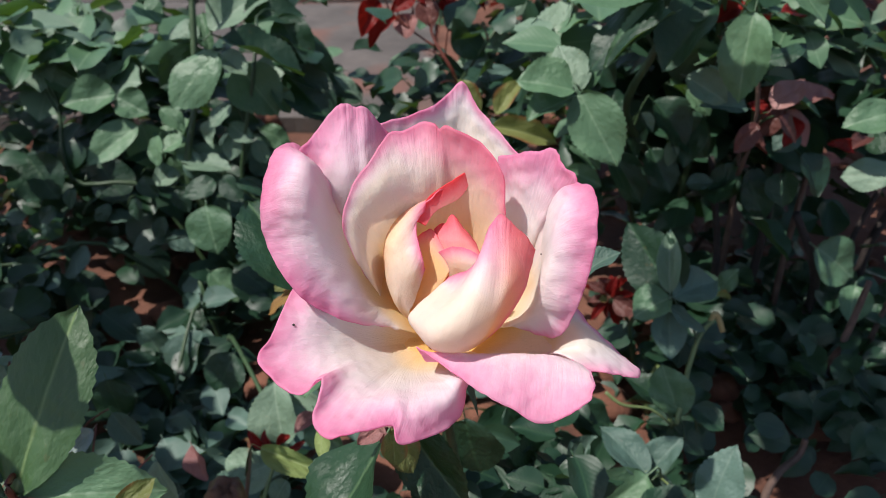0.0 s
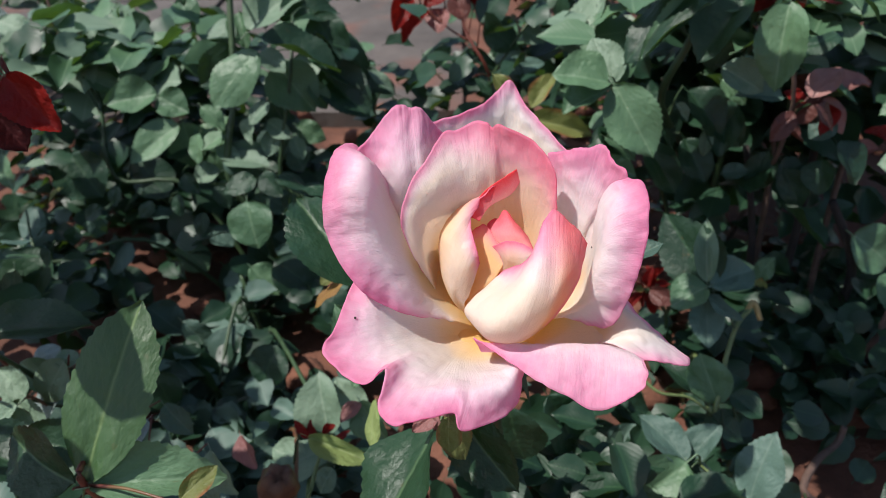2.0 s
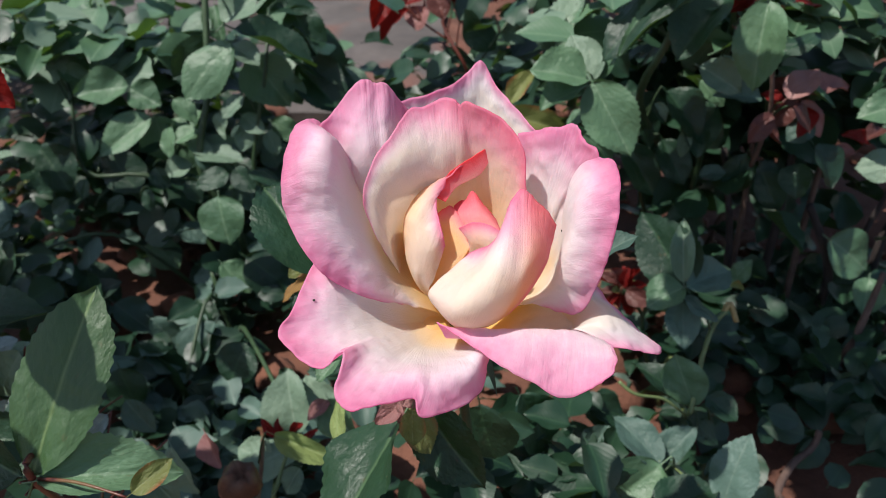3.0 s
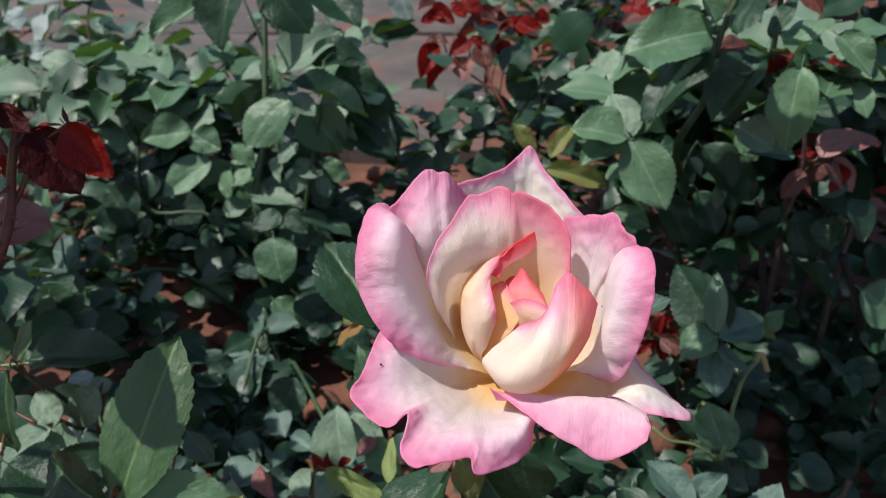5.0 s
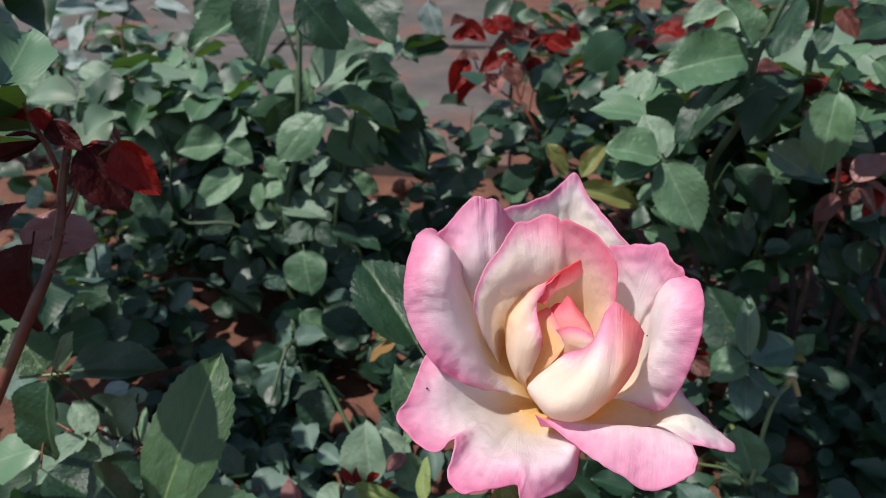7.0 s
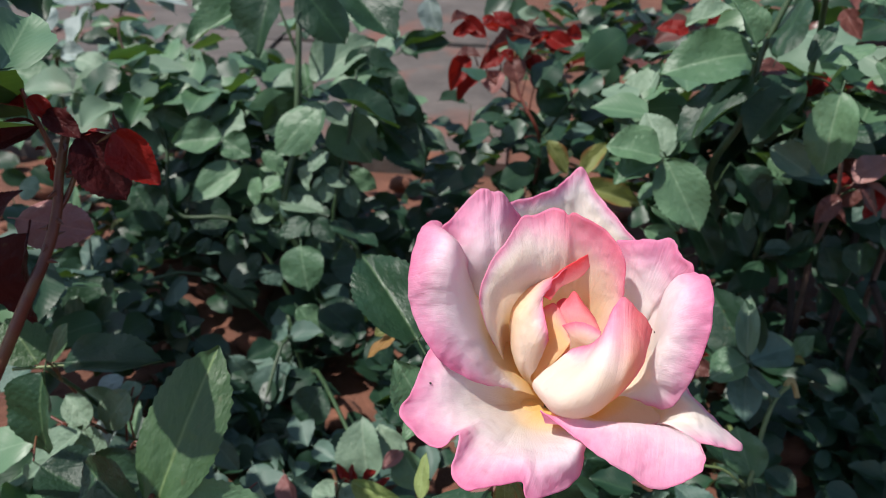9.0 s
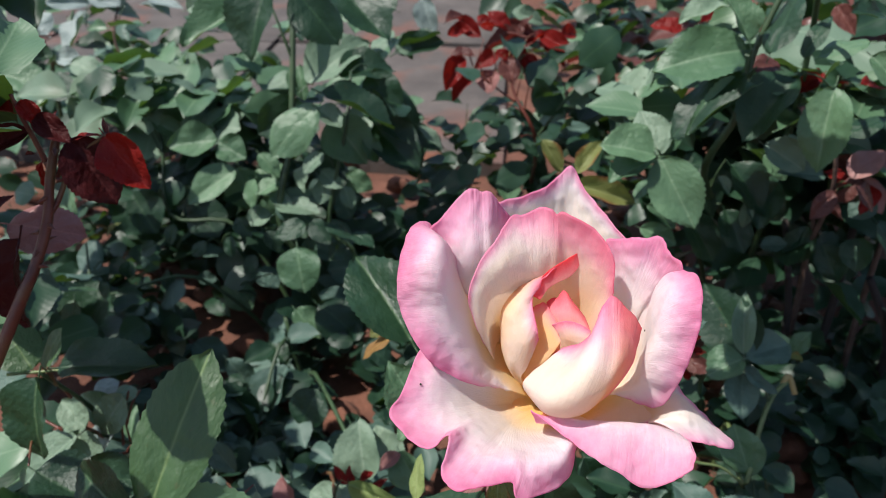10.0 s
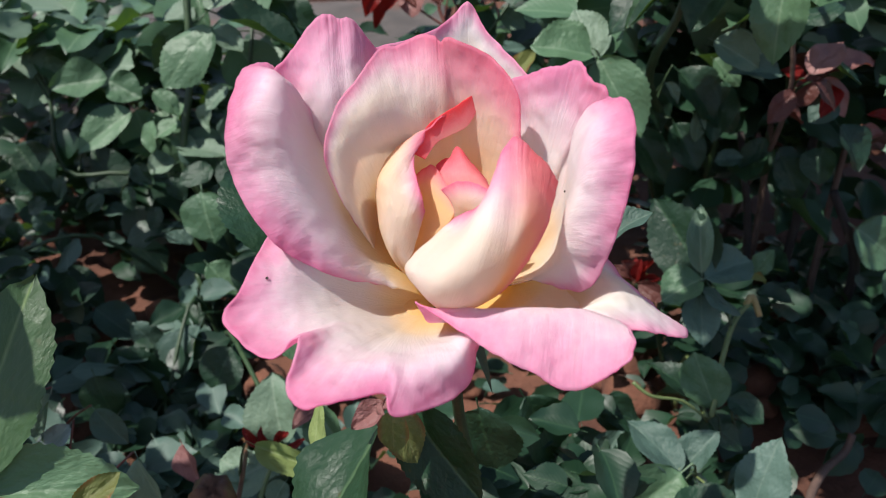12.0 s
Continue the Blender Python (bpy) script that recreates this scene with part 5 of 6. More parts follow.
cane(far_bush, [(-0.72, 1.10, -0.01), (-0.70, 1.08, 0.20), (-0.6713, 1.0683, 0.2343), (-0.6852, 1.1522, 0.2793)], 0.008)
cane(far_bush, [(-0.60, 1.12, -0.01), (-0.58, 1.12, 0.15), (-0.6179, 1.1309, 0.2347), (-0.6163, 1.1621, 0.2871)], 0.006, BARK)
leaf(far_bush, "c", (-0.668, 1.154, 0.279), (-0.714, 1.121, 0.224), 0.048, 19)
leaf(far_bush, "c", (-0.723, 1.131, 0.248), (-0.754, 1.140, 0.274), 0.048, 16)
leaf(far_bush, "c", (-0.729, 1.155, 0.290), (-0.661, 1.171, 0.287), 0.017, 19)
leaf(far_bush, "c", (-0.655, 1.160, 0.288), (-0.587, 1.165, 0.280), 0.027, 5)
leaf(far_bush, "c", (-0.572, 1.172, 0.298), (-0.514, 1.157, 0.287), 0.023, 1)
leaf(far_bush, "d", (-0.684, 1.067, 0.234), (-0.759, 1.073, 0.241), 0.038, -13)
leaf(far_bush, "c", (-0.628, 1.040, 0.239), (-0.671, 1.042, 0.242), 0.027, -18)
leaf(far_bush, "g", (-0.637, 0.951, 0.228), (-0.690, 0.950, 0.252), 0.047, 2)
leaf(far_bush, "d", (-0.569, 0.902, 0.235), (-0.625, 0.918, 0.252), 0.042, -4)
leaf(far_bush, "c", (-0.715, 1.090, 0.277), (-0.747, 1.065, 0.237), 0.040, 8)
leaf(far_bush, "c", (-0.641, 1.100, 0.285), (-0.660, 1.063, 0.236), 0.048, 18)
leaf(far_bush, "c", (-0.612, 1.162, 0.287), (-0.665, 1.159, 0.302), 0.035, -11)
leaf(far_bush, "c", (-0.537, 1.159, 0.273), (-0.578, 1.160, 0.293), 0.031, 27)
fill_leaves(far_bush, 31, 150, (-0.86, 1.30, 0.14), (0.26, 0.10, 0.12), 0.05, "ddgb")
fill_leaves(far_bush, 32, 110, (-0.66, 1.34, 0.11), (0.24, 0.10, 0.09), 0.05, "ddg")
join_twigs(far_bush)

red_tip_bush = plant("rose_bush", "slender rose bush with a red young sprig", 0.02, 0.96, group="bed roses")
cane(red_tip_bush, [(0.02, 0.96, -0.01), (0.02, 0.95, 0.10), (0.0181, 0.8538, 0.2153), (-0.0116, 0.8727, 0.2708), (-0.0073, 0.9003, 0.3167)], 0.0055, REDCANE)
cane(red_tip_bush, [(-0.0075, 0.8645, 0.2564), (-0.0350, 0.8725, 0.2735), (-0.0593, 0.8825, 0.2935)], 0.0028, REDCANE, "twig")
cane(red_tip_bush, [(0.0181, 0.8538, 0.2153), (0.0505, 0.8516, 0.2665), (0.0813, 0.8741, 0.3003)], 0.004)
leaf(red_tip_bush, "r", (-0.063, 0.904, 0.330), (-0.096, 0.909, 0.325), 0.015, -17)
leaf(red_tip_bush, "r", (-0.057, 0.907, 0.334), (-0.022, 0.902, 0.341), 0.015, -11)
leaf(red_tip_bush, "m", (-0.001, 0.903, 0.321), (-0.052, 0.899, 0.320), 0.015, 7)
leaf(red_tip_bush, "r", (0.002, 0.898, 0.312), (0.030, 0.920, 0.328), 0.017, -5)
leaf(red_tip_bush, "r", (0.019, 0.907, 0.325), (0.058, 0.892, 0.315), 0.017, 22)
leaf(red_tip_bush, "r", (-0.033, 0.893, 0.309), (-0.007, 0.897, 0.297), 0.013, 16)
leaf(red_tip_bush, "r", (-0.071, 0.887, 0.303), (-0.099, 0.870, 0.273), 0.016, -26)
leaf(red_tip_bush, "r", (-0.050, 0.878, 0.286), (-0.087, 0.869, 0.261), 0.017, -5)
leaf(red_tip_bush, "k", (-0.034, 0.882, 0.289), (-0.043, 0.869, 0.266), 0.035, 14)
leaf(red_tip_bush, "m", (-0.021, 0.890, 0.301), (-0.010, 0.871, 0.278), 0.028, 3)
leaf(red_tip_bush, "m", (-0.058, 0.888, 0.303), (-0.084, 0.884, 0.311), 0.015, 16)
leaf(red_tip_bush, "m", (-0.003, 0.906, 0.326), (0.005, 0.925, 0.346), 0.013, -7)
leaf(red_tip_bush, "m", (0.017, 0.902, 0.316), (0.044, 0.900, 0.302), 0.013, 9)
leaf(red_tip_bush, "m", (-0.093, 0.906, 0.337), (-0.070, 0.922, 0.345), 0.013, 2)
leaf(red_tip_bush, "r", (-0.038, 0.915, 0.325), (-0.059, 0.924, 0.342), 0.015, -12)
leaf(red_tip_bush, "r", (-0.014, 0.896, 0.311), (0.004, 0.883, 0.295), 0.015, -11)
leaf(red_tip_bush, "m", (-0.025, 0.919, 0.331), (0.016, 0.918, 0.326), 0.015, 24)
leaf(red_tip_bush, "k", (0.004, 0.884, 0.288), (0.025, 0.876, 0.271), 0.021, 15)
leaf(red_tip_bush, "d", (0.024, 0.867, 0.296), (0.086, 0.892, 0.316), 0.034, -6)
leaf(red_tip_bush, "p", (0.090, 0.882, 0.313), (0.071, 0.862, 0.292), 0.023, -6)
leaf(red_tip_bush, "d", (0.012, 0.856, 0.279), (0.050, 0.850, 0.253), 0.034, 25)
leaf(red_tip_bush, "p", (0.055, 0.875, 0.266), (0.081, 0.867, 0.254), 0.023, 25)
leaf(red_tip_bush, "g", (-0.033, 0.891, 0.245), (-0.073, 0.873, 0.236), 0.013, 27)
leaf(red_tip_bush, "g", (-0.027, 0.889, 0.241), (-0.046, 0.879, 0.219), 0.022, -5)
leaf(red_tip_bush, "b", (0.029, 0.792, 0.247), (0.078, 0.811, 0.251), 0.028, 5)
leaf(red_tip_bush, "d", (0.001, 0.824, 0.227), (0.023, 0.810, 0.217), 0.015, -18)
leaf(red_tip_bush, "g", (0.015, 0.898, 0.271), (-0.003, 0.903, 0.296), 0.018, -5)
leaf(red_tip_bush, "d", (-0.010, 0.888, 0.237), (0.029, 0.889, 0.213), 0.022, 2)
leaf(red_tip_bush, "g", (0.025, 1.005, 0.332), (0.057, 0.999, 0.328), 0.014, -23)
leaf(red_tip_bush, "p", (-0.015, 1.000, 0.328), (0.026, 1.003, 0.318), 0.017, 18)
leaf(red_tip_bush, "d", (0.050, 0.862, 0.283), (0.088, 0.863, 0.284), 0.014, 11)
leaf(red_tip_bush, "b", (0.082, 0.867, 0.289), (0.057, 0.869, 0.281), 0.015, 9)
leaf(red_tip_bush, "r", (-0.030, 0.892, 0.305), (-0.059, 0.882, 0.294), 0.017, -22)
leaf(red_tip_bush, "r", (-0.018, 0.906, 0.328), (-0.039, 0.911, 0.353), 0.017, 13)
leaf(red_tip_bush, "r", (0.023, 0.899, 0.311), (0.050, 0.883, 0.297), 0.016, -5)
leaf(red_tip_bush, "r", (0.042, 0.908, 0.323), (0.069, 0.922, 0.326), 0.015, 27)
leaf(red_tip_bush, "r", (-0.051, 0.900, 0.322), (-0.086, 0.917, 0.337), 0.017, -19)
leaf(red_tip_bush, "r", (0.003, 0.894, 0.305), (0.014, 0.884, 0.285), 0.016, -21)
# grey leaf added to stand in for a bluish sheen on the slab
leaf(red_tip_bush, "c", (-0.145, 1.153, 0.308), (-0.123, 1.131, 0.263), 0.032, 18)
leaf(red_tip_bush, "b", (0.027, 1.059, 0.325), (0.067, 1.064, 0.305), 0.021, -28)
fill_leaves(red_tip_bush, 81, 130, (0.09, 0.98, 0.17), (0.10, 0.07, 0.10), 0.044, "ddg", clear=BARE)
fill_leaves(red_tip_bush, 82, 70, (0.14, 1.10, 0.30), (0.12, 0.06, 0.06), 0.046, "ddg")
join_twigs(red_tip_bush, REDCANE, 0.04, 0.0009)

east_bush = plant("rose_bush", "dense rose bush with broad green and bronze leaves", 0.27, 0.78, group="bed roses")
cane(east_bush, [(0.27, 0.78, -0.01), (0.24, 0.76, 0.14), (0.1638, 0.6506, 0.2662), (0.1746, 0.6237, 0.3376), (0.1802, 0.6312, 0.3888), (0.1983, 0.6404, 0.4412)], 0.009)
cane(east_bush, [(0.25, 0.78, -0.01), (0.20, 0.76, 0.14), (0.1593, 0.6422, 0.2527), (0.1090, 0.6094, 0.3023), (0.1049, 0.7215, 0.3151)], 0.006)
cane(east_bush, [(0.30, 0.80, -0.01), (0.32, 0.77, 0.14), (0.2812, 0.6653, 0.1973), (0.2709, 0.6293, 0.2754), (0.2463, 0.6199, 0.3611)], 0.006, BARK)
leaf(east_bush, "y", (0.014, 0.657, 0.296), (0.035, 0.644, 0.271), 0.016, -2)
leaf(east_bush, "y", (0.048, 0.643, 0.269), (0.069, 0.657, 0.298), 0.017, 7)
leaf(east_bush, "y", (0.043, 0.620, 0.269), (0.100, 0.625, 0.259), 0.019, 12)
leaf(east_bush, "g", (0.098, 0.618, 0.259), (0.110, 0.624, 0.278), 0.018, -27)
leaf(east_bush, "g", (0.107, 0.601, 0.308), (0.063, 0.598, 0.323), 0.039, 9)
leaf(east_bush, "g", (0.109, 0.604, 0.303), (0.068, 0.592, 0.291), 0.030, 13)
leaf(east_bush, "g", (0.111, 0.601, 0.307), (0.146, 0.567, 0.261), 0.042, 20)
leaf(east_bush, "p", (0.115, 0.620, 0.300), (0.100, 0.645, 0.334), 0.034, 12)
leaf(east_bush, "g", (0.119, 0.630, 0.297), (0.133, 0.650, 0.318), 0.027, 2)
leaf(east_bush, "p", (0.100, 0.707, 0.290), (0.119, 0.757, 0.351), 0.038, -18)
leaf(east_bush, "b", (0.096, 0.708, 0.294), (0.083, 0.716, 0.330), 0.029, -20)
leaf(east_bush, "g", (0.173, 0.632, 0.390), (0.100, 0.613, 0.386), 0.049, -17)
leaf(east_bush, "d", (0.170, 0.607, 0.379), (0.108, 0.583, 0.346), 0.039, 7)
leaf(east_bush, "g", (0.181, 0.610, 0.368), (0.124, 0.580, 0.347), 0.023, 1)
leaf(east_bush, "d", (0.212, 0.613, 0.373), (0.168, 0.584, 0.338), 0.041, 14)
leaf(east_bush, "g", (0.239, 0.602, 0.371), (0.227, 0.570, 0.313), 0.040, 9)
leaf(east_bush, "p", (0.205, 0.632, 0.308), (0.240, 0.618, 0.294), 0.026, 17)
leaf(east_bush, "p", (0.225, 0.637, 0.314), (0.247, 0.640, 0.298), 0.014, -28)
leaf(east_bush, "b", (0.262, 0.631, 0.280), (0.222, 0.628, 0.286), 0.021, -11)
leaf(east_bush, "g", (0.274, 0.642, 0.396), (0.237, 0.641, 0.382), 0.026, 27)
leaf(east_bush, "g", (0.170, 0.614, 0.401), (0.153, 0.624, 0.438), 0.028, 25)
leaf(east_bush, "d", (0.186, 0.611, 0.393), (0.203, 0.639, 0.436), 0.030, -26)
leaf(east_bush, "d", (0.221, 0.632, 0.384), (0.236, 0.654, 0.418), 0.016, -9)
leaf(east_bush, "g", (0.276, 0.637, 0.386), (0.304, 0.614, 0.362), 0.031, 6)
leaf(east_bush, "p", (0.171, 0.701, 0.409), (0.129, 0.693, 0.401), 0.023, 9)
leaf(east_bush, "r", (0.139, 0.718, 0.383), (0.113, 0.715, 0.392), 0.018, -6)
leaf(east_bush, "r", (0.156, 0.723, 0.389), (0.182, 0.736, 0.394), 0.015, -2)
leaf(east_bush, "k", (0.280, 0.623, 0.283), (0.309, 0.637, 0.307), 0.026, 8)
leaf(east_bush, "m", (0.285, 0.619, 0.276), (0.310, 0.615, 0.259), 0.026, -5)
leaf(east_bush, "m", (0.272, 0.625, 0.268), (0.251, 0.612, 0.251), 0.017, -18)
leaf(east_bush, "r", (0.282, 0.630, 0.275), (0.265, 0.637, 0.284), 0.014, 8)
leaf(east_bush, "r", (0.262, 0.687, 0.355), (0.235, 0.677, 0.342), 0.016, -16)
leaf(east_bush, "r", (0.296, 0.685, 0.346), (0.328, 0.700, 0.346), 0.018, 10)
leaf(east_bush, "m", (0.272, 0.719, 0.407), (0.287, 0.699, 0.390), 0.015, 24)
leaf(east_bush, "m", (0.260, 0.628, 0.254), (0.283, 0.628, 0.234), 0.015, -28)
leaf(east_bush, "d", (0.191, 0.668, 0.272), (0.226, 0.647, 0.239), 0.037, -8)
leaf(east_bush, "d", (0.211, 0.670, 0.254), (0.249, 0.657, 0.223), 0.031, 11)
leaf(east_bush, "p", (0.178, 0.652, 0.267), (0.190, 0.645, 0.252), 0.012, -8)
leaf(east_bush, "d", (0.233, 0.675, 0.259), (0.225, 0.651, 0.213), 0.034, 8)
leaf(east_bush, "d", (0.196, 0.673, 0.222), (0.216, 0.650, 0.186), 0.034, -1)
leaf(east_bush, "d", (0.277, 0.671, 0.208), (0.269, 0.661, 0.169), 0.030, 3)
leaf(east_bush, "d", (0.300, 0.682, 0.183), (0.318, 0.660, 0.153), 0.029, 17)
leaf(east_bush, "d", (0.329, 0.670, 0.198), (0.324, 0.650, 0.172), 0.030, 26)
leaf(east_bush, "g", (0.115, 0.643, 0.240), (0.149, 0.645, 0.220), 0.018, 10)
leaf(east_bush, "g", (0.111, 0.640, 0.217), (0.148, 0.640, 0.207), 0.019, 19)
leaf(east_bush, "d", (0.160, 0.670, 0.220), (0.193, 0.657, 0.172), 0.036, 3)
leaf(east_bush, "d", (0.174, 0.688, 0.249), (0.186, 0.664, 0.219), 0.030, -27)
leaf(east_bush, "d", (0.266, 0.621, 0.322), (0.296, 0.629, 0.340), 0.026, -9)
leaf(east_bush, "b", (0.321, 0.652, 0.249), (0.301, 0.643, 0.236), 0.025, -10)
leaf(east_bush, "d", (0.324, 0.642, 0.231), (0.345, 0.618, 0.204), 0.034, -27)
leaf(east_bush, "b", (0.232, 0.659, 0.192), (0.255, 0.653, 0.197), 0.018, 11)
leaf(east_bush, "p", (0.213, 0.662, 0.239), (0.207, 0.657, 0.211), 0.012, -13)
leaf(east_bush, "d", (0.147, 0.673, 0.267), (0.172, 0.673, 0.274), 0.023, 22)
leaf(east_bush, "k", (0.129, 0.627, 0.270), (0.111, 0.623, 0.283), 0.012, -3)
leaf(east_bush, "m", (0.209, 0.646, 0.371), (0.183, 0.637, 0.382), 0.019, 6)
leaf(east_bush, "k", (0.234, 0.650, 0.335), (0.250, 0.645, 0.322), 0.016, -13)
leaf(east_bush, "g", (0.206, 0.607, 0.364), (0.191, 0.618, 0.365), 0.020, 22)
leaf(east_bush, "d", (0.295, 0.675, 0.408), (0.261, 0.663, 0.415), 0.026, 3)
leaf(east_bush, "g", (0.298, 0.687, 0.429), (0.263, 0.681, 0.434), 0.026, -19)
leaf(east_bush, "g", (0.398, 0.640, 0.272), (0.352, 0.633, 0.267), 0.035, -10)
leaf(east_bush, "p", (0.410, 0.629, 0.219), (0.364, 0.636, 0.215), 0.031, -1)
leaf(east_bush, "k", (0.311, 0.661, 0.268), (0.360, 0.681, 0.279), 0.022, -5)
leaf(east_bush, "k", (0.311, 0.660, 0.266), (0.334, 0.644, 0.241), 0.020, 9)
leaf(east_bush, "m", (0.309, 0.660, 0.266), (0.285, 0.660, 0.245), 0.020, -15)
leaf(east_bush, "m", (0.306, 0.663, 0.270), (0.291, 0.678, 0.283), 0.016, -3)
leaf(east_bush, "r", (0.314, 0.657, 0.262), (0.303, 0.634, 0.246), 0.013, -26)
leaf(east_bush, "m", (0.313, 0.662, 0.269), (0.319, 0.664, 0.293), 0.014, -16)
leaf(east_bush, "r", (0.380, 0.657, 0.225), (0.355, 0.656, 0.237), 0.014, 3)
leaf(east_bush, "m", (0.377, 0.659, 0.227), (0.402, 0.675, 0.235), 0.016, 2)
leaf(east_bush, "k", (0.369, 0.653, 0.218), (0.345, 0.655, 0.215), 0.014, -6)
leaf(east_bush, "p", (0.238, 0.675, 0.290), (0.259, 0.650, 0.273), 0.024, 2)
leaf(east_bush, "g", (0.226, 0.688, 0.274), (0.248, 0.673, 0.258), 0.019, 11)
leaf(east_bush, "d", (0.425, 0.683, 0.227), (0.407, 0.687, 0.215), 0.025, -8)
fill_leaves(east_bush, 45, 60, (0.25, 0.72, 0.33), (0.16, 0.04, 0.05), 0.052, "ggp")
# near-black fill: shade deep in the bush is put into the leaf colour
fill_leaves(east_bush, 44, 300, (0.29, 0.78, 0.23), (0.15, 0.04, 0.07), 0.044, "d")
# unseen overhead spray, added only to shade the east corner of the bed
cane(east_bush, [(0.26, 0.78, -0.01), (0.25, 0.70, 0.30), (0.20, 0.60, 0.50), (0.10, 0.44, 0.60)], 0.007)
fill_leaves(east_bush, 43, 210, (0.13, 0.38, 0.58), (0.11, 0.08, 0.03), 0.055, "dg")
# more dark leaves in place of shaded gaps
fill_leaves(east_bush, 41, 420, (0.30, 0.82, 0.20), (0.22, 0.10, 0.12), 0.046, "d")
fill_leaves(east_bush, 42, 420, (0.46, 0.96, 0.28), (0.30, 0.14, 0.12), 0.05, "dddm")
join_twigs(east_bush)

low_east_bush = plant("rose_bush", "low rose bush with dark bluish leaves and cut stems", 0.20, 0.56, group="bed roses")
cane(low_east_bush, [(0.20, 0.56, -0.01), (0.195, 0.54, 0.07), (0.1836, 0.4476, 0.0872), (0.1989, 0.4802, 0.1177), (0.2101, 0.4993, 0.1371), (0.2237, 0.5110, 0.1453)], 0.0046, PALECANE, "stem", 0.8, "pale green cut stem")
cane(low_east_bush, [(0.2209, 0.5097, 0.1434), (0.2256, 0.5136, 0.1491), (0.2309, 0.5054, 0.1366)], 0.005, DRY, "stem", 0.9, "dry straw-coloured stem tip")
cane(low_east_bush, [(0.18, 0.50, -0.01), (0.15, 0.46, 0.06), (0.1532, 0.4034, 0.0849)], 0.005, PALECANE)
cane(low_east_bush, [(0.20, 0.56, -0.01), (0.17, 0.56, 0.10), (0.1817, 0.5022, 0.1697)], 0.005)
cane(low_east_bush, [(0.1257, 0.4472, 0.1248), (0.1386, 0.4420, 0.1165), (0.1631, 0.4476, 0.1060), (0.1836, 0.4476, 0.0872)], 0.003, PALECANE, "twig")
cane(low_east_bush, [(0.22, 0.46, -0.01), (0.21, 0.42, 0.05), (0.1905, 0.3703, 0.0789), (0.1652, 0.4046, 0.0772)], 0.003, PALECANE, "twig")
cane(low_east_bush, [(0.40, 0.70, -0.01), (0.40, 0.68, 0.10), (0.3672, 0.6467, 0.1277)], 0.004, BARK)
cane(low_east_bush, [(0.14, 0.62, -0.01), (0.12, 0.60, 0.12), (0.1667, 0.5817, 0.1090)], 0.004, REDCANE)
leaf(low_east_bush, "b", (0.153, 0.402, 0.084), (0.126, 0.432, 0.108), 0.029, 17)
leaf(low_east_bush, "g", (0.153, 0.399, 0.087), (0.094, 0.382, 0.046), 0.048, -19)
leaf(low_east_bush, "b", (0.159, 0.413, 0.073), (0.178, 0.424, 0.102), 0.023, -17)
# two green leaves given the dark kind; their shade is put into the colour
leaf(low_east_bush, "d", (0.184, 0.448, 0.087), (0.212, 0.435, 0.072), 0.028, -18)
leaf(low_east_bush, "d", (0.199, 0.457, 0.100), (0.221, 0.439, 0.092), 0.025, -15)
leaf(low_east_bush, "g", (0.189, 0.452, 0.094), (0.169, 0.464, 0.132), 0.034, -22)
leaf(low_east_bush, "d", (0.192, 0.467, 0.080), (0.153, 0.491, 0.111), 0.024, 19)
leaf(low_east_bush, "b", (0.192, 0.370, 0.079), (0.194, 0.390, 0.127), 0.031, -25)
leaf(low_east_bush, "p", (0.164, 0.405, 0.078), (0.184, 0.395, 0.058), 0.010, -21)
leaf(low_east_bush, "b", (0.101, 0.429, 0.062), (0.125, 0.446, 0.076), 0.026, 28)
leaf(low_east_bush, "d", (0.187, 0.512, 0.167), (0.147, 0.546, 0.214), 0.046, -28)
leaf(low_east_bush, "p", (0.180, 0.502, 0.179), (0.173, 0.528, 0.221), 0.018, -8)
leaf(low_east_bush, "b", (0.184, 0.504, 0.173), (0.221, 0.519, 0.186), 0.034, 3)
leaf(low_east_bush, "g", (0.182, 0.504, 0.173), (0.152, 0.496, 0.162), 0.031, 13)
leaf(low_east_bush, "b", (0.181, 0.500, 0.166), (0.214, 0.490, 0.156), 0.023, -25)
leaf(low_east_bush, "b", (0.184, 0.506, 0.157), (0.180, 0.478, 0.131), 0.029, -10)
leaf(low_east_bush, "y", (0.1552, 0.5577, 0.1327), (0.1634, 0.5593, 0.1320), 0.0074, 21)
leaf(low_east_bush, "m", (0.1507, 0.5544, 0.1342), (0.1766, 0.5489, 0.1320), 0.0081, 36)
leaf(low_east_bush, "r", (0.1543, 0.5650, 0.1248), (0.1743, 0.5605, 0.1140), 0.0048, -36)
leaf(low_east_bush, "m", (0.1513, 0.5556, 0.1301), (0.1617, 0.5524, 0.1162), 0.0067, 12)
leaf(low_east_bush, "r", (0.1525, 0.5594, 0.1265), (0.1613, 0.5565, 0.1128), 0.0057, 39)
leaf(low_east_bush, "y", (0.1519, 0.5628, 0.1198), (0.1526, 0.5616, 0.1135), 0.0065, 21)
leaf(low_east_bush, "r", (0.1518, 0.5659, 0.1207), (0.1522, 0.5609, 0.0931), 0.0061, -18)
leaf(low_east_bush, "r", (0.1485, 0.5602, 0.1254), (0.1421, 0.5568, 0.1089), 0.0065, 30)
leaf(low_east_bush, "r", (0.1480, 0.5620, 0.1259), (0.1316, 0.5573, 0.1093), 0.0073, -1)
leaf(low_east_bush, "r", (0.1473, 0.5658, 0.1223), (0.1352, 0.5627, 0.1136), 0.0056, -3)
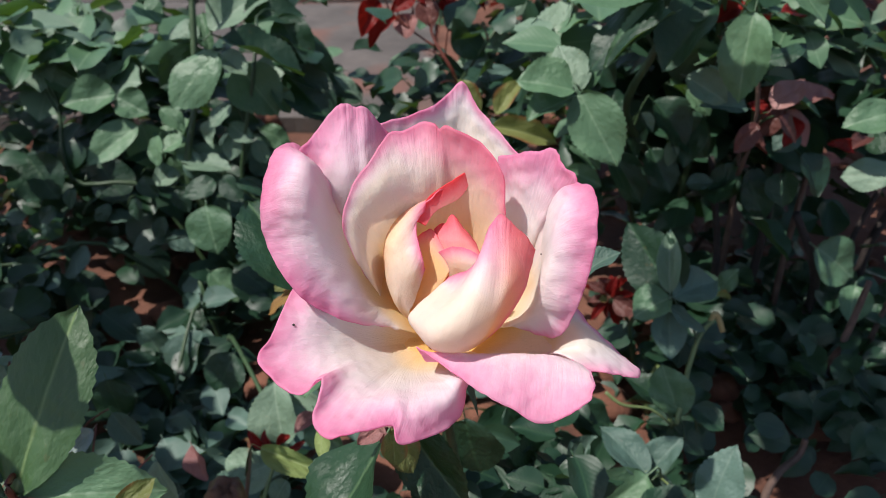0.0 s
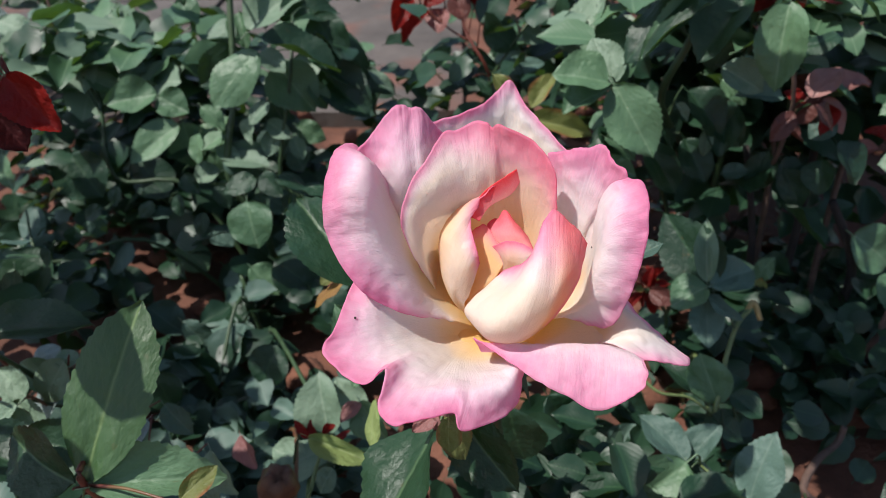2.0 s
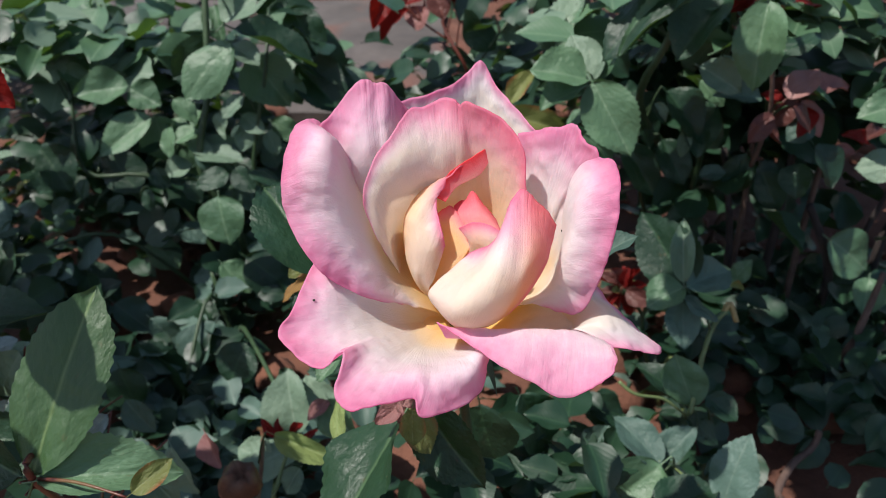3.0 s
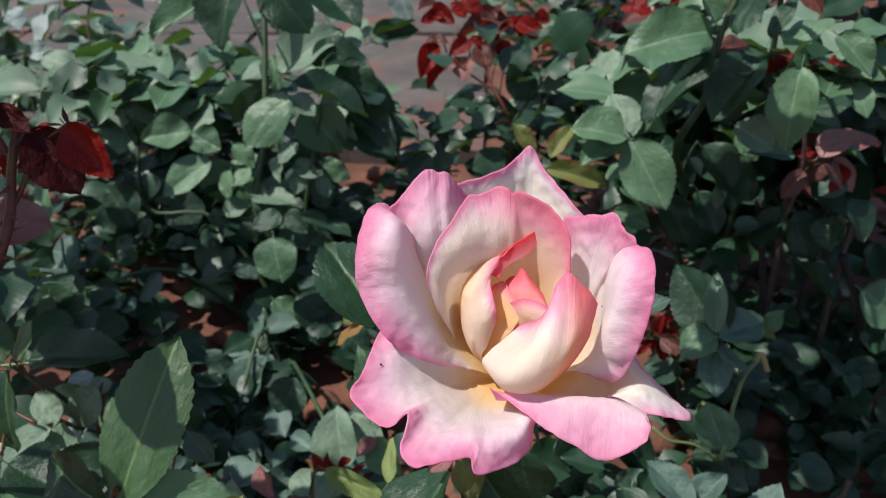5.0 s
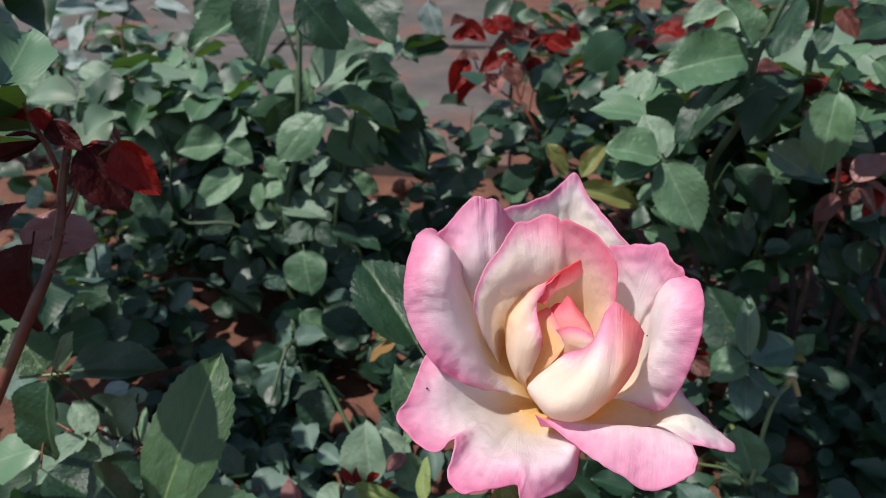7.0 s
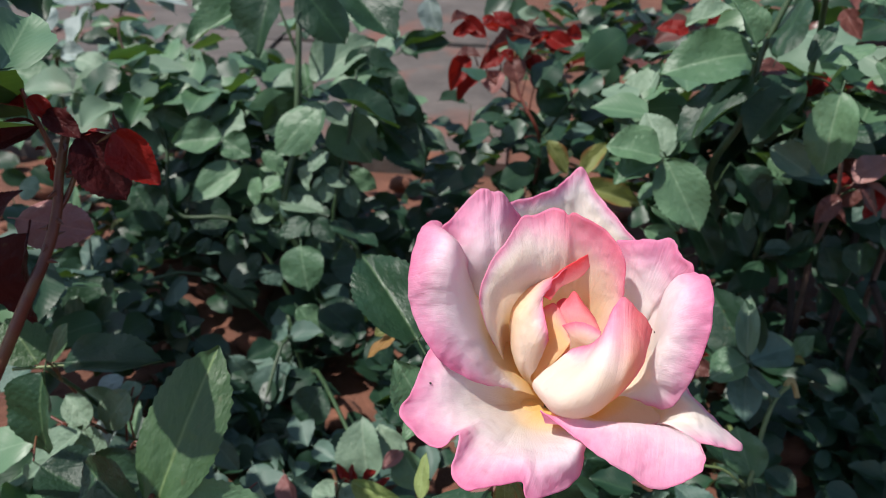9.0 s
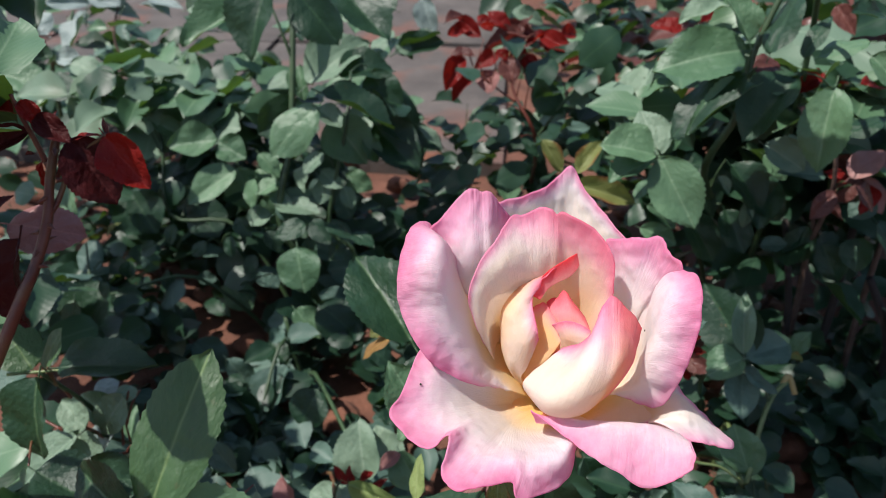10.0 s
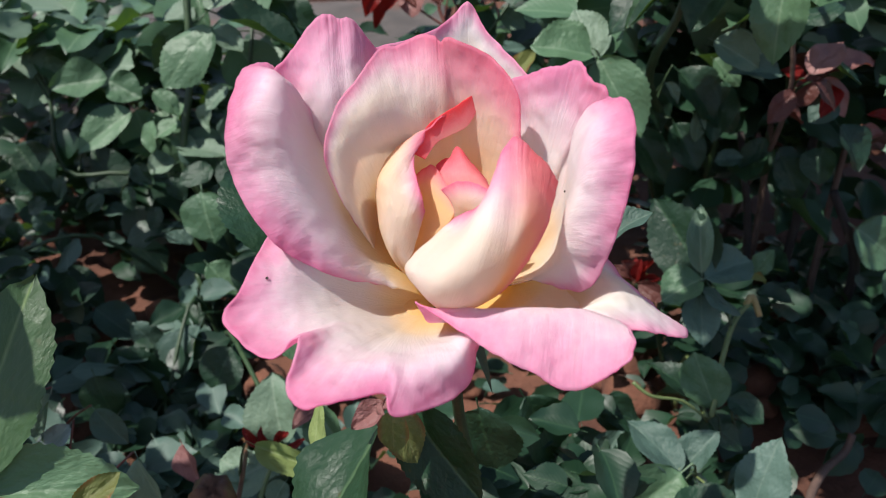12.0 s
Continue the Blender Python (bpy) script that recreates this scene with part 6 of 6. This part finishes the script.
leaf(low_east_bush, "y", (0.1463, 0.5597, 0.1301), (0.1392, 0.5583, 0.1299), 0.0079, -8)
leaf(low_east_bush, "m", (0.1475, 0.5636, 0.1277), (0.1293, 0.5601, 0.1292), 0.0071, 4)
leaf(low_east_bush, "r", (0.1472, 0.5641, 0.1285), (0.1227, 0.5692, 0.1317), 0.0059, 17)
leaf(low_east_bush, "m", (0.1433, 0.5564, 0.1387), (0.1300, 0.5597, 0.1498), 0.0083, 6)
leaf(low_east_bush, "m", (0.1467, 0.5590, 0.1358), (0.1337, 0.5633, 0.1547), 0.0071, 38)
leaf(low_east_bush, "y", (0.1480, 0.5615, 0.1352), (0.1442, 0.5633, 0.1445), 0.0062, -6)
leaf(low_east_bush, "r", (0.1484, 0.5562, 0.1360), (0.1457, 0.5595, 0.1541), 0.0069, -17)
leaf(low_east_bush, "r", (0.1513, 0.5647, 0.1298), (0.1532, 0.5689, 0.1520), 0.0052, -26)
leaf(low_east_bush, "r", (0.1501, 0.5582, 0.1352), (0.1548, 0.5615, 0.1517), 0.0061, 38)
leaf(low_east_bush, "r", (0.1509, 0.5589, 0.1345), (0.1621, 0.5635, 0.1548), 0.0045, -5)
leaf(low_east_bush, "y", (0.1567, 0.5656, 0.1299), (0.1638, 0.5672, 0.1332), 0.0067, 30)
leaf(low_east_bush, "r", (0.1516, 0.5575, 0.1332), (0.1728, 0.5618, 0.1366), 0.0083, 5)
leaf(low_east_bush, "g", (0.366, 0.647, 0.128), (0.416, 0.641, 0.097), 0.050, 23)
leaf(low_east_bush, "g", (0.405, 0.626, 0.096), (0.393, 0.600, 0.068), 0.033, -5)
leaf(low_east_bush, "d", (0.380, 0.707, 0.055), (0.400, 0.693, 0.035), 0.027, -4)
leaf(low_east_bush, "g", (0.392, 0.690, 0.029), (0.412, 0.670, 0.013), 0.027, 17)
leaf(low_east_bush, "d", (0.417, 0.700, 0.044), (0.435, 0.688, 0.045), 0.027, -7)
leaf(low_east_bush, "b", (0.372, 0.556, 0.063), (0.381, 0.534, 0.047), 0.028, 14)
leaf(low_east_bush, "p", (0.345, 0.540, 0.039), (0.350, 0.519, 0.028), 0.014, 27)
leaf(low_east_bush, "d", (0.360, 0.501, 0.017), (0.370, 0.508, 0.044), 0.033, 10)
leaf(low_east_bush, "p", (0.330, 0.573, 0.036), (0.341, 0.569, 0.032), 0.012, -4)
leaf(low_east_bush, "d", (0.110, 0.481, 0.068), (0.150, 0.483, 0.053), 0.031, 2)
leaf(low_east_bush, "d", (0.080, 0.437, 0.075), (0.122, 0.425, 0.035), 0.039, -22)
leaf(low_east_bush, "d", (0.140, 0.368, 0.077), (0.191, 0.378, 0.077), 0.031, -27)
leaf(low_east_bush, "d", (0.246, 0.393, 0.038), (0.220, 0.398, 0.046), 0.033, -4)
leaf(low_east_bush, "g", (0.251, 0.573, 0.129), (0.257, 0.575, 0.152), 0.019, -19)
leaf(low_east_bush, "y", (0.238, 0.554, 0.137), (0.260, 0.563, 0.130), 0.007, -1)
# near-black leaves over the soil, coloured to stand in for this corner's deep shade
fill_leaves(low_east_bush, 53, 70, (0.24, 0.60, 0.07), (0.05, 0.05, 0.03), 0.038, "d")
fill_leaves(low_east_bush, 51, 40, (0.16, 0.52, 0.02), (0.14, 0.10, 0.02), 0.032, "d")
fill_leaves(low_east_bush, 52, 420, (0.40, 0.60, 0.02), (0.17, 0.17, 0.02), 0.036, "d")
cane(low_east_bush, [(0.30, 0.43, -0.01), (0.2567, 0.4134, 0.0330), (0.2749, 0.4409, 0.0377), (0.3016, 0.4636, 0.0347), (0.3085, 0.4716, 0.0465)], 0.007, BARK, "old_cane", 0.8, "brown woody old rose cane")
join_twigs(low_east_bush)


# added bush: its canopy stays out of view and darkens the soil beside it
shade_bush = plant("rose_bush", "rose bush added behind the path end to shade the soil", 0.24, 2.08, group="bed roses")
for k, (dx, dy) in enumerate(((-0.10, -0.06), (0.02, 0.05), (0.13, -0.02))):
    cane(shade_bush, [(0.24 + dx * 0.3, 2.08 + dy * 0.3, -0.01), (0.24 + dx * 0.7, 2.08 + dy * 0.7, 0.20), (0.22 + dx * 1.6, 2.06 + dy * 1.6, 0.42)], 0.009, BARK)
fill_leaves(shade_bush, 91, 300, (0.20, 2.02, 0.37), (0.22, 0.24, 0.07), 0.070, "dg")
join_twigs(shade_bush)


# ---- dead twigs, grass, small litter ----
def dead_twig(points, thick):
    v, f = tube(points, [thick / 2, thick / 2.4, thick / 3.2][:len(points)])
    return tagged(new("dead_twig", mesh_of("dead_twig", v, f, BARK)), "dry brown rose prunings stuck in the soil", "twig", "dead twigs")


# old canes with bark kept near-black: the corner's shade is put into its colour
rnd_c = random.Random(12)
for k in range(5):
    x, y = 0.29 + 0.045 * k + rnd_c.uniform(-0.01, 0.01), 0.66 + rnd_c.uniform(-0.05, 0.05)
    h = rnd_c.uniform(0.14, 0.24)
    cane(low_east_bush, [(x, y, -0.01), (x + rnd_c.uniform(-0.01, 0.01), y, h * 0.5), (x + rnd_c.uniform(-0.03, 0.03), y + 0.01, h)], rnd_c.uniform(0.007, 0.012), OLDBARK, "old_cane", 0.7, "near-black old rose cane")
dead_twig([(0.36, 0.58, -0.01), (0.38, 0.58, 0.05), (0.40, 0.60, 0.12)], 0.009)
dead_twig([(0.42, 0.60, -0.01), (0.43, 0.61, 0.07), (0.45, 0.62, 0.14)], 0.007)
dead_twig([(0.35, 0.66, -0.01), (0.35, 0.67, 0.10), (0.355, 0.68, 0.20)], 0.008)
dead_twig([(0.30, 0.70, -0.01), (0.30, 0.70, 0.10), (0.295, 0.71, 0.22)], 0.008)


def grass_blade(x, y, h, lean):
    verts, faces = [], []
    for i in range(7):
        q = i / 6
        w = 0.0022 * (1 - q) + 0.0003
        p = Vector((x + lean * q * q, y - 0.01 * q, h * q - 0.004))
        verts += [p + Vector((-w, 0, 0)), p + Vector((0, 0.0008, 0)), p + Vector((w, 0, 0))]
    for i in range(6):
        faces += [(3 * i, 3 * i + 1, 3 * i + 4, 3 * i + 3), (3 * i + 1, 3 * i + 2, 3 * i + 5, 3 * i + 4)]
    return tagged(new("grass_blade", mesh_of("grass_blade", verts, faces, GRASS)), "single green grass blade by the slab edge", "grass", "grass blades")


def thorn(parent, at, way, size):
    bm = bmesh.new()
    bmesh.ops.create_cone(bm, cap_ends=True, segments=7, radius1=size * 0.28, radius2=size * 0.02, depth=size)
    me = bpy.data.meshes.new("thorn")
    bm.to_mesh(me)
    bm.free()
    me.materials.append(REDCANE)
    ob = new("thorn", me)
    ob.parent = parent
    way = Vector(way).normalized()
    ob.matrix_basis = parent.matrix_basis.inverted() @ Matrix.Translation(Vector(at) + way * size * 0.4) @ way.to_track_quat("Z", "Y").to_matrix().to_4x4()


stem_foot, stem_mid, stem_top = Vector((-0.2657, 0.3150, 0.3588)), Vector((-0.2604, 0.3280, 0.3795)), Vector((-0.2550, 0.3480, 0.4202))
for k in range(12):
    q = k / 11
    at = stem_foot.lerp(stem_mid, q * 2) if q < 0.5 else stem_mid.lerp(stem_top, q * 2 - 1)
    a = k * 2.4
    thorn(red_shoot, at + Vector((math.cos(a), math.sin(a), 0)) * 0.003, (math.cos(a), math.sin(a), -0.15), 0.0055)

grass_blade(-0.085, 1.25, 0.12, 0.004)
grass_blade(-0.10, 1.24, 0.05, -0.03)
grass_blade(-0.07, 1.24, 0.05, 0.03)


def speck(at, way, size):
    """A crumb of dirt on a petal."""
    bm = bmesh.new()
    bmesh.ops.create_icosphere(bm, subdivisions=2, radius=size)
    for v in bm.verts:
        v.co *= 1 + 0.3 * noise.noise(v.co * 900)
        v.co.z *= 0.5
    me = bpy.data.meshes.new("dirt_speck")
    bm.to_mesh(me)
    bm.free()
    me.materials.append(OLDBARK)
    ob = new("dirt_speck", me)
    ob.matrix_basis = Matrix.Translation(Vector(at) + Vector(way).normalized() * size * 0.3) @ Vector(way).to_track_quat("Z", "Y").to_matrix().to_4x4()
    return tagged(ob, "tiny dark speck of dirt on a petal", "dirt")


speck((-0.0522, 0.2247, 0.3684), (0.2, -0.5, 0.8), 0.0005)
speck((0.0380, 0.2463, 0.3844), (-0.9, -0.3, 0.2), 0.0004)
